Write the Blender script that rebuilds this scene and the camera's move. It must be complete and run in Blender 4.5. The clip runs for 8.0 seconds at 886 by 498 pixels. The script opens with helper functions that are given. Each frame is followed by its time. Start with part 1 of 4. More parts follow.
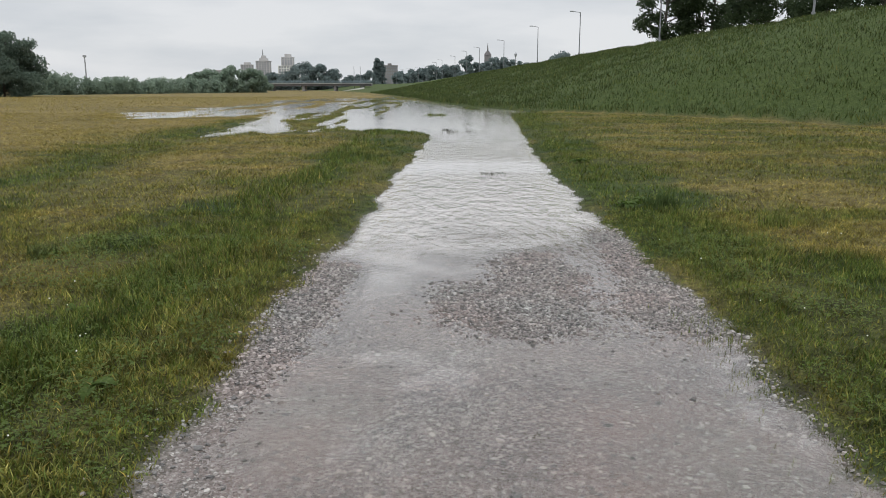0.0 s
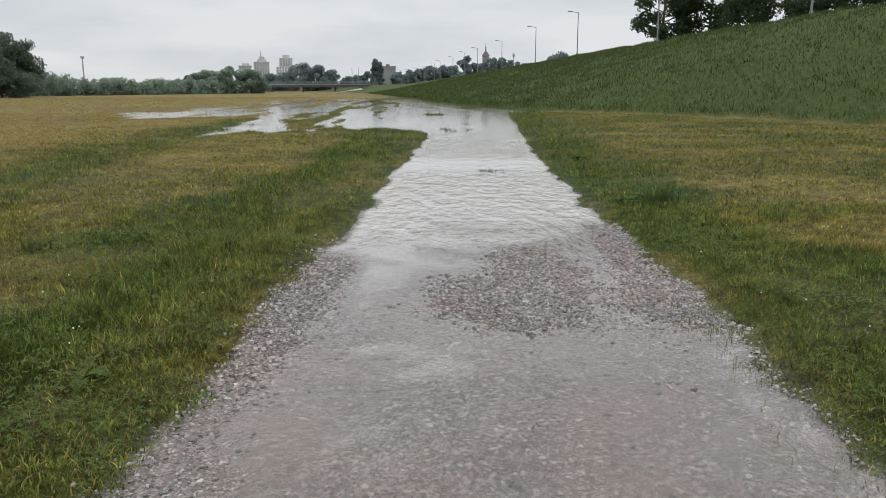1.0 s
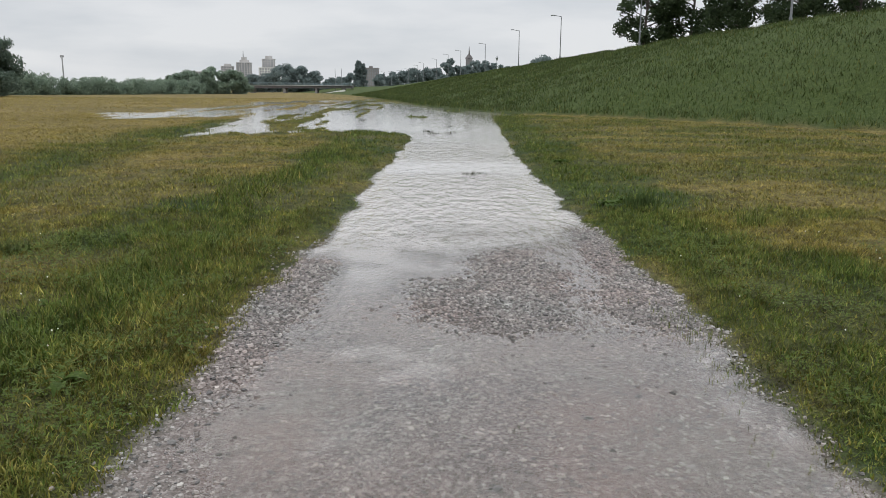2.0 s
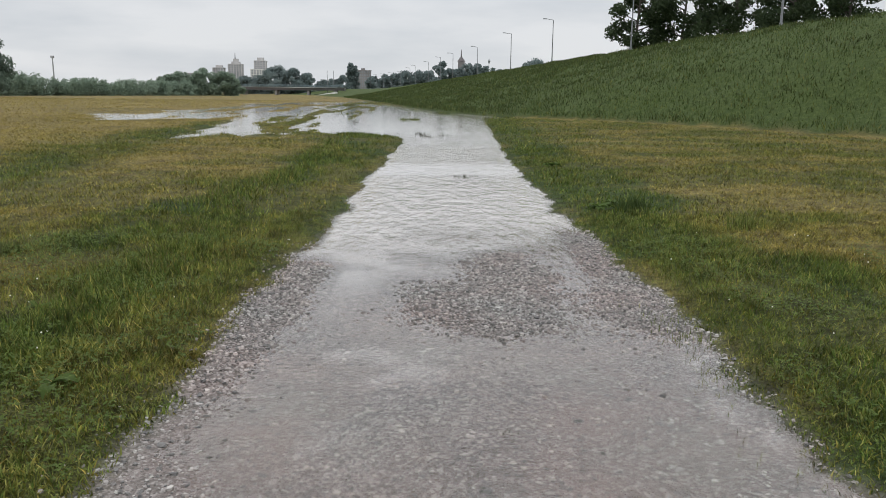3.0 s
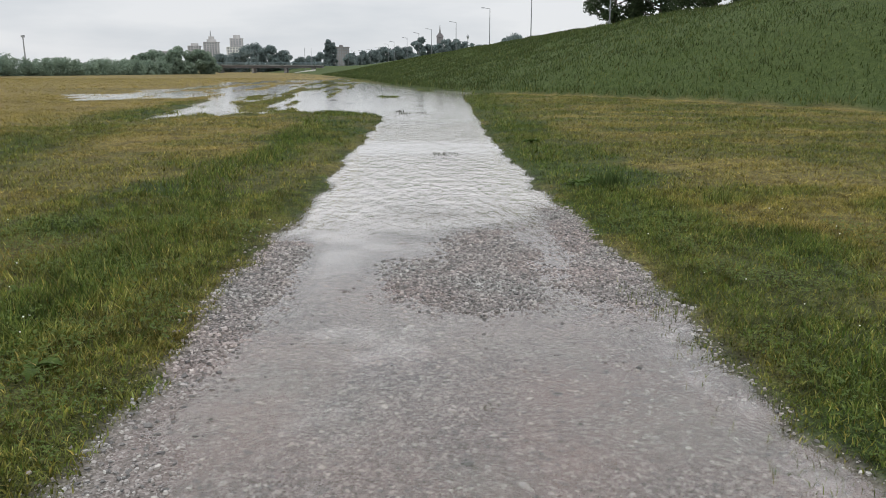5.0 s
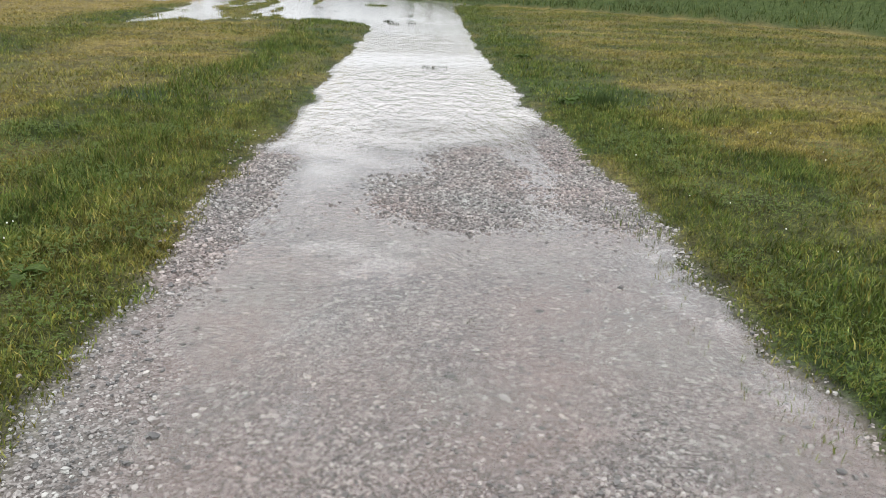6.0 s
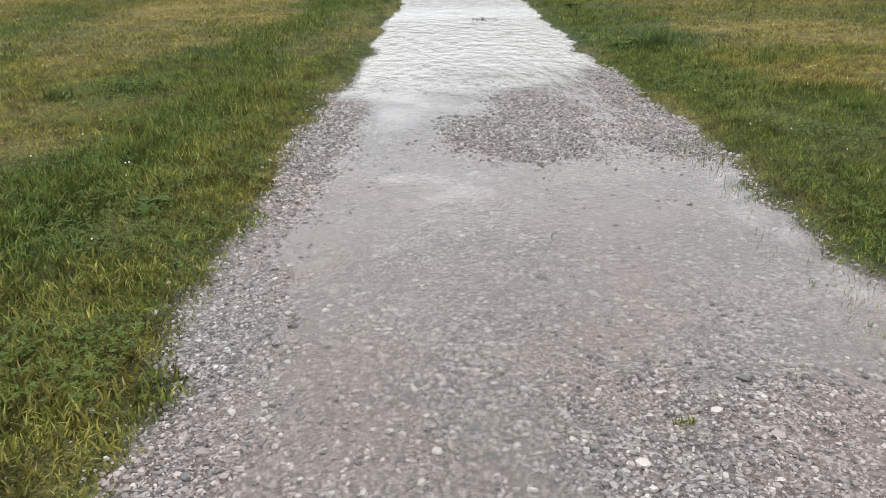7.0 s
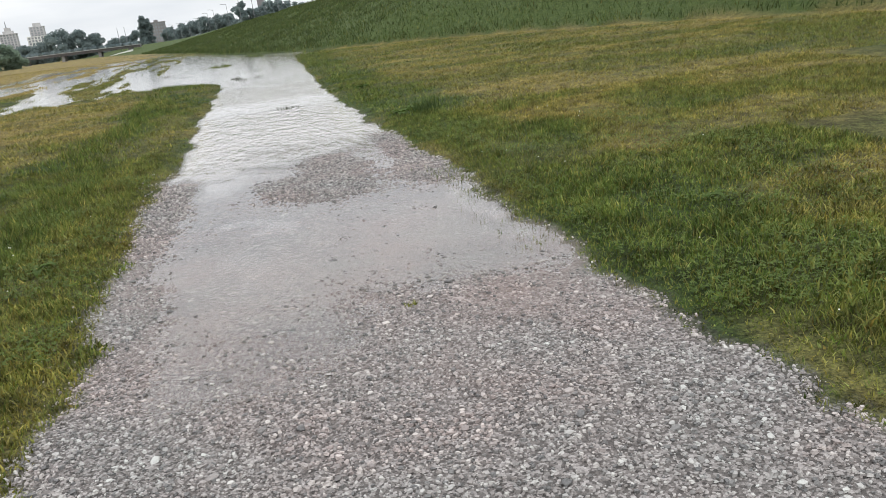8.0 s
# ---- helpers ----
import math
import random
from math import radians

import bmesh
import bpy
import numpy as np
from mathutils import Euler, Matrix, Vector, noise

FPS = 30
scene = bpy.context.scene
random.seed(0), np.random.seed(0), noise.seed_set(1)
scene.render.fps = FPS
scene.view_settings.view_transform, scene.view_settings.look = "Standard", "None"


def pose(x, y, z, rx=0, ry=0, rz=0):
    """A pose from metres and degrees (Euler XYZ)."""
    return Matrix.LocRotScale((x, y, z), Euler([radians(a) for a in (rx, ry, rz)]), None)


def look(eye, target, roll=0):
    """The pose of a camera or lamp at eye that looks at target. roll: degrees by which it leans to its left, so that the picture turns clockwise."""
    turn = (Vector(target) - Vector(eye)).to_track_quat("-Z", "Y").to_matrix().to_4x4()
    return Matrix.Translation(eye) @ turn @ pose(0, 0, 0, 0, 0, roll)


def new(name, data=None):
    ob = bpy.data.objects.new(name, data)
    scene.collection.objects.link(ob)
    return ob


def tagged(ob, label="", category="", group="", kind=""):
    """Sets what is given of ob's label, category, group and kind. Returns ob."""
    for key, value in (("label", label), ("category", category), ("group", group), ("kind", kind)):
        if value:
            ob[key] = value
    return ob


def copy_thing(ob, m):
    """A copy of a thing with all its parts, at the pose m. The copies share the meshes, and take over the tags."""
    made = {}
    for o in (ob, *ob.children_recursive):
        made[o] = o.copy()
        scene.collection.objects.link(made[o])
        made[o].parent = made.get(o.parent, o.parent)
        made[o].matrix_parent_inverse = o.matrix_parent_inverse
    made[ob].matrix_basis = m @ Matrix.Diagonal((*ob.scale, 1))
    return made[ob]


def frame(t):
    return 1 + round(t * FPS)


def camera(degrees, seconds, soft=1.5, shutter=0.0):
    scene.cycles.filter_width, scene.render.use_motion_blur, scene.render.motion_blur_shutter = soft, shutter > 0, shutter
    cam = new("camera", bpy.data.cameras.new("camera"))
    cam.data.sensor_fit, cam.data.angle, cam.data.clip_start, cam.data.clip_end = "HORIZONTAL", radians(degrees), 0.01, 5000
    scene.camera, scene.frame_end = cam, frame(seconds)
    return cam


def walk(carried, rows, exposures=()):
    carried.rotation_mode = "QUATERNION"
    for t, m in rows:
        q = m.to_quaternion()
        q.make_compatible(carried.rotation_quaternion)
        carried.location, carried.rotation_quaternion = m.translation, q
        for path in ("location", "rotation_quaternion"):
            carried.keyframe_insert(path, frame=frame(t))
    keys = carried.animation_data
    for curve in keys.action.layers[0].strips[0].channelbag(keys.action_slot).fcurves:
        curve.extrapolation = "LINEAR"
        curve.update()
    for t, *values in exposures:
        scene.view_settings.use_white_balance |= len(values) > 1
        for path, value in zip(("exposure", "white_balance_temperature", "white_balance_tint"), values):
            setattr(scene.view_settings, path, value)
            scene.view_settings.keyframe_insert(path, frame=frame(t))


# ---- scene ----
cam = camera(59.8, 8.0, soft=0.8)
PATH = [
    (0, (0.001, -0.041, 1.554), (-0.001, 1.917, 1.144), -0.0),
    (0.5, (-0.001, -0.023, 1.539), (-0.001, 1.934, 1.129), 0.0),
    (1, (0.006, -0.002, 1.486), (0.008, 1.956, 1.078), -0.1),
    (1.5, (0.008, -0.01, 1.492), (0.034, 1.948, 1.087), 0.1),
    (2, (0.009, -0.014, 1.494), (0.056, 1.944, 1.092), 0.4),
    (3.5, (0.013, -0.024, 1.499), (0.092, 1.935, 1.105), 0.7),
    (4, (0.015, -0.015, 1.493), (0.11, 1.943, 1.097), 0.7),
    (4.2, (0.013, -0.03, 1.499), (0.115, 1.928, 1.103), 0.7),
    (5.3, (0.027, -0.082, 1.52), (0.144, 1.839, 0.978), 0.1),
    (5.5, (0.032, -0.085, 1.523), (0.153, 1.811, 0.9), 0.6),
    (6, (0.01, -0.081, 1.52), (0.164, 1.8, 0.859), 1.9),
    (6.2, (-0.078, -0.033, 1.504), (0.13, 1.83, 0.807), 1.7),
    (6.5, (-0.191, 0.079, 1.395), (0.076, 1.91, 0.636), 5.5),
    (6.7, (-0.245, -0.053, 1.394), (-0.021, 1.789, 0.647), 5.4),
    (7, (-0.24, -0.483, 1.443), (-0.196, 1.368, 0.688), -0.7),
    (7.2, (-0.252, -0.709, 1.434), (-0.273, 1.169, 0.747), -2.3),
    (7.5, (-0.298, -1.28, 1.494), (-0.138, 0.638, 0.952), -5.3),
    (7.8, (-0.173, -2.074, 1.534), (0.053, -0.168, 0.972), -5.6),
    (8, (-0.18, -2.42, 1.538), (0.272, -0.562, 0.953), -7.0),
]
walk(cam, [(t, look(eye, target, roll)) for t, eye, target, roll in PATH],
     exposures=[(0.0, -0.14), (4.2, -0.14), (5.3, 0.05), (5.5, 0.36), (7.1, 0.38), (7.4, 0.12), (8.0, 0.24)])

# ---- world and light ----
SUN_UP, SUN_TURN = radians(52), radians(200)
world = bpy.data.worlds.new("overcast")
scene.world = world
world.use_nodes = True
wn, wl = world.node_tree.nodes, world.node_tree.links
sky = wn.new("ShaderNodeTexSky")
sky.sky_type, sky.sun_disc, sky.sun_elevation, sky.sun_rotation = "NISHITA", False, SUN_UP, SUN_TURN
w_co = wn.new("ShaderNodeTexCoord")
w_map = wn.new("ShaderNodeMapping")
w_map.inputs["Scale"].default_value = (1.6, 1.6, 7.0)
w_map.inputs["Location"].default_value = (0.35, 0.1, 0.0)
wl.new(w_co.outputs["Generated"], w_map.inputs["Vector"])
w_noise = wn.new("ShaderNodeTexNoise")
w_noise.inputs["Scale"].default_value, w_noise.inputs["Detail"].default_value, w_noise.inputs["Roughness"].default_value = 2.2, 6.0, 0.5
wl.new(w_map.outputs["Vector"], w_noise.inputs["Vector"])
w_ramp = wn.new("ShaderNodeValToRGB")
w_ramp.color_ramp.elements[0].position, w_ramp.color_ramp.elements[0].color = 0.34, (0.62, 0.655, 0.70, 1)
w_ramp.color_ramp.elements[1].position, w_ramp.color_ramp.elements[1].color = 0.60, (0.80, 0.815, 0.84, 1)
wl.new(w_noise.outputs["Fac"], w_ramp.inputs["Fac"])
w_sep = wn.new("ShaderNodeSeparateXYZ")
wl.new(w_co.outputs["Generated"], w_sep.inputs["Vector"])
w_up = wn.new("ShaderNodeMapRange")
w_up.inputs["From Min"].default_value, w_up.inputs["From Max"].default_value = 0.10, 0.62
w_up.inputs["To Min"].default_value, w_up.inputs["To Max"].default_value = 1.0, 2.15
wl.new(w_sep.outputs["Z"], w_up.inputs["Value"])
w_scale = wn.new("ShaderNodeVectorMath")
w_scale.operation = "SCALE"
wl.new(w_ramp.outputs["Color"], w_scale.inputs[0])
wl.new(w_up.outputs["Result"], w_scale.inputs["Scale"])
bg_sky, bg_cloud, w_add = wn.new("ShaderNodeBackground"), wn.new("ShaderNodeBackground"), wn.new("ShaderNodeAddShader")
bg_sky.inputs["Strength"].default_value = 0.006
bg_cloud.inputs["Strength"].default_value = 1.0
wl.new(sky.outputs["Color"], bg_sky.inputs["Color"])
wl.new(w_scale.outputs["Vector"], bg_cloud.inputs["Color"])
wl.new(bg_sky.outputs["Background"], w_add.inputs[0])
wl.new(bg_cloud.outputs["Background"], w_add.inputs[1])
wl.new(w_add.outputs["Shader"], wn["World Output"].inputs["Surface"])
sun_data = bpy.data.lights.new("sun", "SUN")
sun_data.energy, sun_data.angle, sun_data.color = 0.9, radians(35), (1.0, 0.97, 0.93)
sun = new("sun", sun_data)
sun.matrix_world = look((0, 0, 60), (60 * math.sin(SUN_TURN) * -0.6, 60 * math.cos(SUN_TURN) * -0.6, 0))


# ---- materials ----
def material(name, rough=0.7, metal=0.0):
    m = bpy.data.materials.new(name)
    m.use_nodes = True
    b = m.node_tree.nodes["Principled BSDF"]
    b.inputs["Roughness"].default_value, b.inputs["Metallic"].default_value = rough, metal
    return m, m.node_tree.nodes, m.node_tree.links, b


def position(nodes, links, scale=(1, 1, 1)):
    geo, mp = nodes.new("ShaderNodeNewGeometry"), nodes.new("ShaderNodeMapping")
    mp.inputs["Scale"].default_value = scale
    links.new(geo.outputs["Position"], mp.inputs["Vector"])
    return mp.outputs["Vector"]


def noise_tex(nodes, links, vec, scale, detail=4.0, rough=0.6):
    n = nodes.new("ShaderNodeTexNoise")
    n.inputs["Scale"].default_value, n.inputs["Detail"].default_value, n.inputs["Roughness"].default_value = scale, detail, rough
    links.new(vec, n.inputs["Vector"])
    return n.outputs["Fac"]


def ramp(nodes, links, fac, stops):
    r = nodes.new("ShaderNodeValToRGB")
    e = r.color_ramp.elements
    while len(e) < len(stops):
        e.new(0.5)
    for k, (p, c) in zip(e, stops):
        k.position, k.color = p, (*c, 1)
    links.new(fac, r.inputs["Fac"])
    return r.outputs["Color"]


def mixed(nodes, links, fac, a, b, mode="MIX"):
    m = nodes.new("ShaderNodeMix")
    m.data_type, m.blend_type = "RGBA", mode
    for sock, v in ((m.inputs[0], fac), (m.inputs[6], a), (m.inputs[7], b)):
        if isinstance(v, (int, float)):
            sock.default_value = v
        elif isinstance(v, tuple):
            sock.default_value = (*v, 1)
        else:
            links.new(v, sock)
    return m.outputs[2]


def bumped(nodes, links, b, height, strength, distance):
    n = nodes.new("ShaderNodeBump")
    n.inputs["Strength"].default_value, n.inputs["Distance"].default_value = strength, distance
    links.new(height, n.inputs["Height"])
    links.new(n.outputs["Normal"], b.inputs["Normal"])
    return n


def attribute(nodes, name):
    a = nodes.new("ShaderNodeAttribute")
    a.attribute_name = name
    return a.outputs["Fac"]


def island(nodes):
    return nodes.new("ShaderNodeNewGeometry").outputs["Random Per Island"]


def plain(name, colour, rough=0.7, metal=0.0, grain=6.0, depth=0.12, bump=0.004):
    """A surface of one colour with stains and grain at two scales."""
    m, nodes, links, b = material(name, rough, metal)
    vec = position(nodes, links)
    big = noise_tex(nodes, links, vec, grain * 0.12, 5)
    fine = noise_tex(nodes, links, vec, grain * 3, 3)
    lo, hi = tuple(c * (1 - depth * 2) for c in colour), tuple(min(1, c * (1 + depth * 2)) for c in colour)
    col = ramp(nodes, links, big, [(0.3, lo), (0.7, hi)])
    links.new(mixed(nodes, links, 0.25, col, ramp(nodes, links, fine, [(0.3, lo), (0.7, hi)])), b.inputs["Base Color"])
    bumped(nodes, links, b, fine, 0.3, bump)
    return m


def ground_material():
    m, nodes, links, b = material("turf_and_gravel_bed", 0.85)
    vec = position(nodes, links)
    fine = noise_tex(nodes, links, vec, 55, 5)
    # Green thatch; its low end is darkened to paint shade between the blades.
    green = ramp(nodes, links, fine, [(0.3, (0.012, 0.022, 0.006)), (0.7, (0.060, 0.088, 0.022))])
    straw = ramp(nodes, links, fine, [(0.34, (0.055, 0.042, 0.017)), (0.66, (0.33, 0.258, 0.096))])
    levee_col = ramp(nodes, links, noise_tex(nodes, links, position(nodes, links, (1, 0.6, 1)), 5.0, 8, 0.75), [(0.32, (0.024, 0.040, 0.011)), (0.5, (0.044, 0.064, 0.017)), (0.68, (0.075, 0.10, 0.03))])
    turf = mixed(nodes, links, attribute(nodes, "dry"), green, straw)
    turf = mixed(nodes, links, 1.0, turf, ramp(nodes, links, noise_tex(nodes, links, vec, 4.5, 5, 0.65), [(0.32, (0.45, 0.43, 0.45)), (0.52, (0.95, 0.95, 0.95)), (0.72, (1.3, 1.28, 1.22))]), "MULTIPLY")
    turf = mixed(nodes, links, 1.0, turf, ramp(nodes, links, noise_tex(nodes, links, vec, 15, 3, 0.6), [(0.34, (0.62, 0.59, 0.56)), (0.5, (1.05, 1.05, 1.05)), (0.68, (1.3, 1.3, 1.26))]), "MULTIPLY")
    drift = noise_tex(nodes, links, position(nodes, links, (0.5, 1.0, 1)), 0.12, 6, 0.65)
    turf = mixed(nodes, links, 1.0, turf, ramp(nodes, links, drift, [(0.35, (0.62, 0.66, 0.70)), (0.65, (1.1, 1.08, 1.05))]), "MULTIPLY")
    turf = mixed(nodes, links, attribute(nodes, "slope"), turf, levee_col)
    vor = nodes.new("ShaderNodeTexVoronoi")
    vor.inputs["Scale"].default_value = 85
    links.new(vec, vor.inputs["Vector"])
    # Bed pebbles at random tones, lowered to paint shade in the gaps between stones.
    pebble = ramp(nodes, links, vor.outputs["Color"], [(0.1, (0.035, 0.033, 0.031)), (0.5, (0.13, 0.117, 0.11)), (0.95, (0.38, 0.355, 0.34))])
    silt = ramp(nodes, links, noise_tex(nodes, links, vec, 1.1, 4, 0.6), [(0.38, (0.262, 0.192, 0.168)), (0.5, (0.235, 0.19, 0.172)), (0.62, (0.198, 0.182, 0.162))])
    bed = mixed(nodes, links, attribute(nodes, "silt"), pebble, silt)
    gravel = attribute(nodes, "gravel")
    links.new(mixed(nodes, links, gravel, turf, bed), b.inputs["Base Color"])
    wet = nodes.new("ShaderNodeMapRange")
    wet.inputs["To Min"].default_value, wet.inputs["To Max"].default_value = 0.9, 0.5
    links.new(gravel, wet.inputs["Value"])
    links.new(wet.outputs["Result"], b.inputs["Roughness"])
    h = nodes.new("ShaderNodeMath")
    h.operation = "SUBTRACT"
    links.new(fine, h.inputs[0])
    links.new(vor.outputs["Distance"], h.inputs[1])
    bumped(nodes, links, b, h.outputs[0], 0.8, 0.012)
    b.inputs["Specular IOR Level"].default_value = 0.12
    return m


def leafy(nodes, links, b, colour, share):
    """Thin leaves let part of the light through."""
    tr, mx = nodes.new("ShaderNodeBsdfTranslucent"), nodes.new("ShaderNodeMixShader")
    links.new(colour, b.inputs["Base Color"])
    links.new(colour, tr.inputs["Color"])
    mx.inputs[0].default_value = share
    links.new(b.outputs["BSDF"], mx.inputs[1])
    links.new(tr.outputs["BSDF"], mx.inputs[2])
    links.new(mx.outputs["Shader"], nodes["Material Output"].inputs["Surface"])


def blade_material(name, greens, straws, mottle_scale, lo=0.45, hi=1.32):
    m, nodes, links, b = material(name, 0.55)
    vec = position(nodes, links)
    rnd = island(nodes)
    patch = noise_tex(nodes, links, vec, 2.2, 4)
    g = mixed(nodes, links, 0.25, ramp(nodes, links, rnd, [(0.0, greens[0]), (0.55, greens[1]), (0.9, greens[2]), (1.0, greens[3])]), ramp(nodes, links, patch, [(0.3, greens[0]), (0.7, greens[2])]))
    s = ramp(nodes, links, rnd, [(0.0, straws[0]), (0.5, straws[1]), (1.0, straws[2])])
    col = mixed(nodes, links, attribute(nodes, "dry"), g, s)
    mottle = ramp(nodes, links, noise_tex(nodes, links, vec, mottle_scale, 5, 0.65), [(0.32, (lo, lo * 0.97, lo)), (0.52, (0.95, 0.95, 0.95)), (0.72, (hi, hi * 0.98, hi * 0.94))])
    clods = ramp(nodes, links, noise_tex(nodes, links, vec, mottle_scale * 3.4, 3, 0.6), [(0.34, (lo, lo * 0.95, lo * 0.92)), (0.50, (0.98, 0.98, 0.98)), (0.68, (hi, hi, hi * 0.97))])
    col = mixed(nodes, links, 1.0, col, clods, "MULTIPLY")
    leafy(nodes, links, b, mixed(nodes, links, 1.0, col, mottle, "MULTIPLY"), 0.22)
    b.inputs["Specular IOR Level"].default_value = 0.12
    return m


def leaf_material(name, lo, hi):
    m, nodes, links, b = material(name, 0.6)
    leafy(nodes, links, b, mixed(nodes, links, 0.5, ramp(nodes, links, island(nodes), [(0.0, lo), (1.0, hi)]), ramp(nodes, links, noise_tex(nodes, links, position(nodes, links), 0.5, 3), [(0.3, lo), (0.7, hi)])), 0.42)
    b.inputs["Specular IOR Level"].default_value = 0.2
    return m


def stone_material(name, by_object=False):
    m, nodes, links, b = material(name, 0.42)
    rnd = nodes.new("ShaderNodeObjectInfo").outputs["Random"] if by_object else island(nodes)
    vec = position(nodes, links)
    col = ramp(nodes, links, rnd, [(0.0, (0.022, 0.022, 0.023)), (0.2, (0.085, 0.081, 0.078)), (0.45, (0.213, 0.184, 0.173)), (0.7, (0.285, 0.264, 0.252)), (0.9, (0.385, 0.365, 0.347)), (1.0, (0.48, 0.46, 0.435))])
    tint = ramp(nodes, links, noise_tex(nodes, links, vec, 1.1, 3), [(0.38, (1.11, 0.98, 0.94)), (0.62, (1.01, 1.06, 1.04))])
    col = mixed(nodes, links, 1.0, col, tint, "MULTIPLY")
    col = mixed(nodes, links, 0.3, col, ramp(nodes, links, noise_tex(nodes, links, vec, 130, 4), [(0.3, (0.09, 0.085, 0.08)), (0.7, (0.33, 0.315, 0.30))]))
    links.new(col, b.inputs["Base Color"])
    bumped(nodes, links, b, noise_tex(nodes, links, vec, 160, 3), 0.4, 0.003)
    return m


def water_material():
    """Clear where it is a film, hiding its bed with silt where it is deeper."""
    m, nodes, links, b = material("shallow_silty_water", 0.03)
    depth = attribute(nodes, "depth")
    murk = nodes.new("ShaderNodeMapRange")
    murk.inputs["From Min"].default_value, murk.inputs["From Max"].default_value = 0.016, 0.045
    murk.inputs["To Min"].default_value, murk.inputs["To Max"].default_value = 0.98, 0.15
    links.new(depth, murk.inputs["Value"])
    links.new(murk.outputs["Result"], b.inputs["Transmission Weight"])
    links.new(mixed(nodes, links, murk.outputs["Result"], (0.40, 0.38, 0.36), (0.86, 0.82, 0.79)), b.inputs["Base Color"])
    b.inputs["IOR"].default_value = 1.33
    a = noise_tex(nodes, links, position(nodes, links, (1.5, 0.5, 1)), 7.0, 4, 0.62)
    c = noise_tex(nodes, links, position(nodes, links, (1.6, 0.6, 1)), 2.6, 3, 0.5)
    mx = nodes.new("ShaderNodeMath")
    mx.operation = "ADD"
    links.new(a, mx.inputs[0])
    links.new(c, mx.inputs[1])
    n = bumped(nodes, links, b, mx.outputs[0], 1.0, 0.12)
    links.new(attribute(nodes, "ripple"), n.inputs["Strength"])
    return m


MAT_GROUND, MAT_WATER, MAT_STONE, MAT_PEBBLE = ground_material(), water_material(), stone_material("crushed_limestone"), stone_material("limestone_pebble", True)
GREENS = [(0.038, 0.072, 0.014), (0.088, 0.138, 0.026), (0.160, 0.208, 0.048), (0.27, 0.32, 0.11)]
STRAWS = [(0.165, 0.123, 0.024), (0.30, 0.233, 0.052), (0.47, 0.38, 0.125)]
MAT_GRASS = blade_material("meadow_grass", GREENS, STRAWS, 4.5)
MAT_TALL = blade_material("levee_grass", [(0.044, 0.072, 0.022), (0.060, 0.092, 0.028), (0.080, 0.112, 0.036), (0.11, 0.142, 0.052)], STRAWS, 0.4, 0.62, 1.22)
MAT_LEAF = leaf_material("dark_tree_leaves", (0.026, 0.044, 0.022), (0.07, 0.098, 0.042))
# Aerial haze is mixed into the next three leaf colours: paler and bluer.
MAT_HAZED_MEADOW_LEAF = leaf_material("hazed_meadow_tree_leaves", (0.078, 0.115, 0.092), (0.155, 0.20, 0.150))
MAT_HAZED_FAR_LEAF = leaf_material("hazed_distant_tree_leaves", (0.150, 0.208, 0.160), (0.265, 0.33, 0.245))
MAT_HAZED_BANK_LEAF = leaf_material("hazed_far_bank_leaves", (0.130, 0.170, 0.170), (0.21, 0.258, 0.245))
MAT_CLOVER = leaf_material("clover_leaves", (0.055, 0.092, 0.016), (0.125, 0.17, 0.036))
MAT_DOCK = leaf_material("dock_leaves", (0.05, 0.088, 0.016), (0.095, 0.14, 0.028))
MAT_WEED = leaf_material("drowned_weed", (0.018, 0.022, 0.012), (0.045, 0.05, 0.026))
MAT_PETAL = plain("clover_petals", (0.72, 0.71, 0.66), 0.7)
MAT_BARK = plain("bark", (0.07, 0.06, 0.05), 0.9, grain=8, depth=0.25)
MAT_STEEL = plain("galvanised_steel", (0.20, 0.21, 0.22), 0.55, 0.3, grain=5)
MAT_LAMP = plain("lamp_housing", (0.30, 0.31, 0.32), 0.4, 0.3)
MAT_CONCRETE = plain("concrete", (0.36, 0.36, 0.35), 0.85, grain=1.2)
MAT_PALE = plain("pale_concrete", (0.60, 0.59, 0.56), 0.8, grain=1.5)
MAT_FACADE = plain("weathered_facade", (0.40, 0.39, 0.385), 0.85, grain=0.8)
MAT_FACADE_DARK = plain("grey_brown_facade", (0.20, 0.19, 0.185), 0.85, grain=0.8)
MAT_WINDOW = plain("window_glass_band", (0.26, 0.27, 0.285), 0.2, grain=0.6)
MAT_PAINT = plain("blue_grey_bridge_paint", (0.22, 0.30, 0.34), 0.5, grain=1.0)
MAT_ROOF = plain("dark_roof", (0.12, 0.11, 0.11), 0.8, grain=1.0)


# ---- mesh helpers ----
def vnoise(x, y, seed=0):
    """Smooth value noise, 0 to 1, on a unit lattice."""
    x, y = np.asarray(x, float), np.asarray(y, float)
    ix, iy = np.floor(x), np.floor(y)
    fx, fy = x - ix, y - iy
    fx, fy = fx * fx * (3 - 2 * fx), fy * fy * (3 - 2 * fy)

    def h(a, b):
        v = np.sin(a * 127.1 + b * 311.7 + seed * 74.7) * 43758.5453
        return v - np.floor(v)
    return (h(ix, iy) * (1 - fx) + h(ix + 1, iy) * fx) * (1 - fy) + (h(ix, iy + 1) * (1 - fx) + h(ix + 1, iy + 1) * fx) * fy


def fbm(x, y, seed=0):
    return (vnoise(x, y, seed) * 4 + vnoise(x * 2.1, y * 2.1, seed + 1) * 2 + vnoise(x * 4.3, y * 4.3, seed + 2)) / 7


def step(a, b, v):
    t = np.clip((v - a) / (b - a), 0, 1)
    return t * t * (3 - 2 * t)


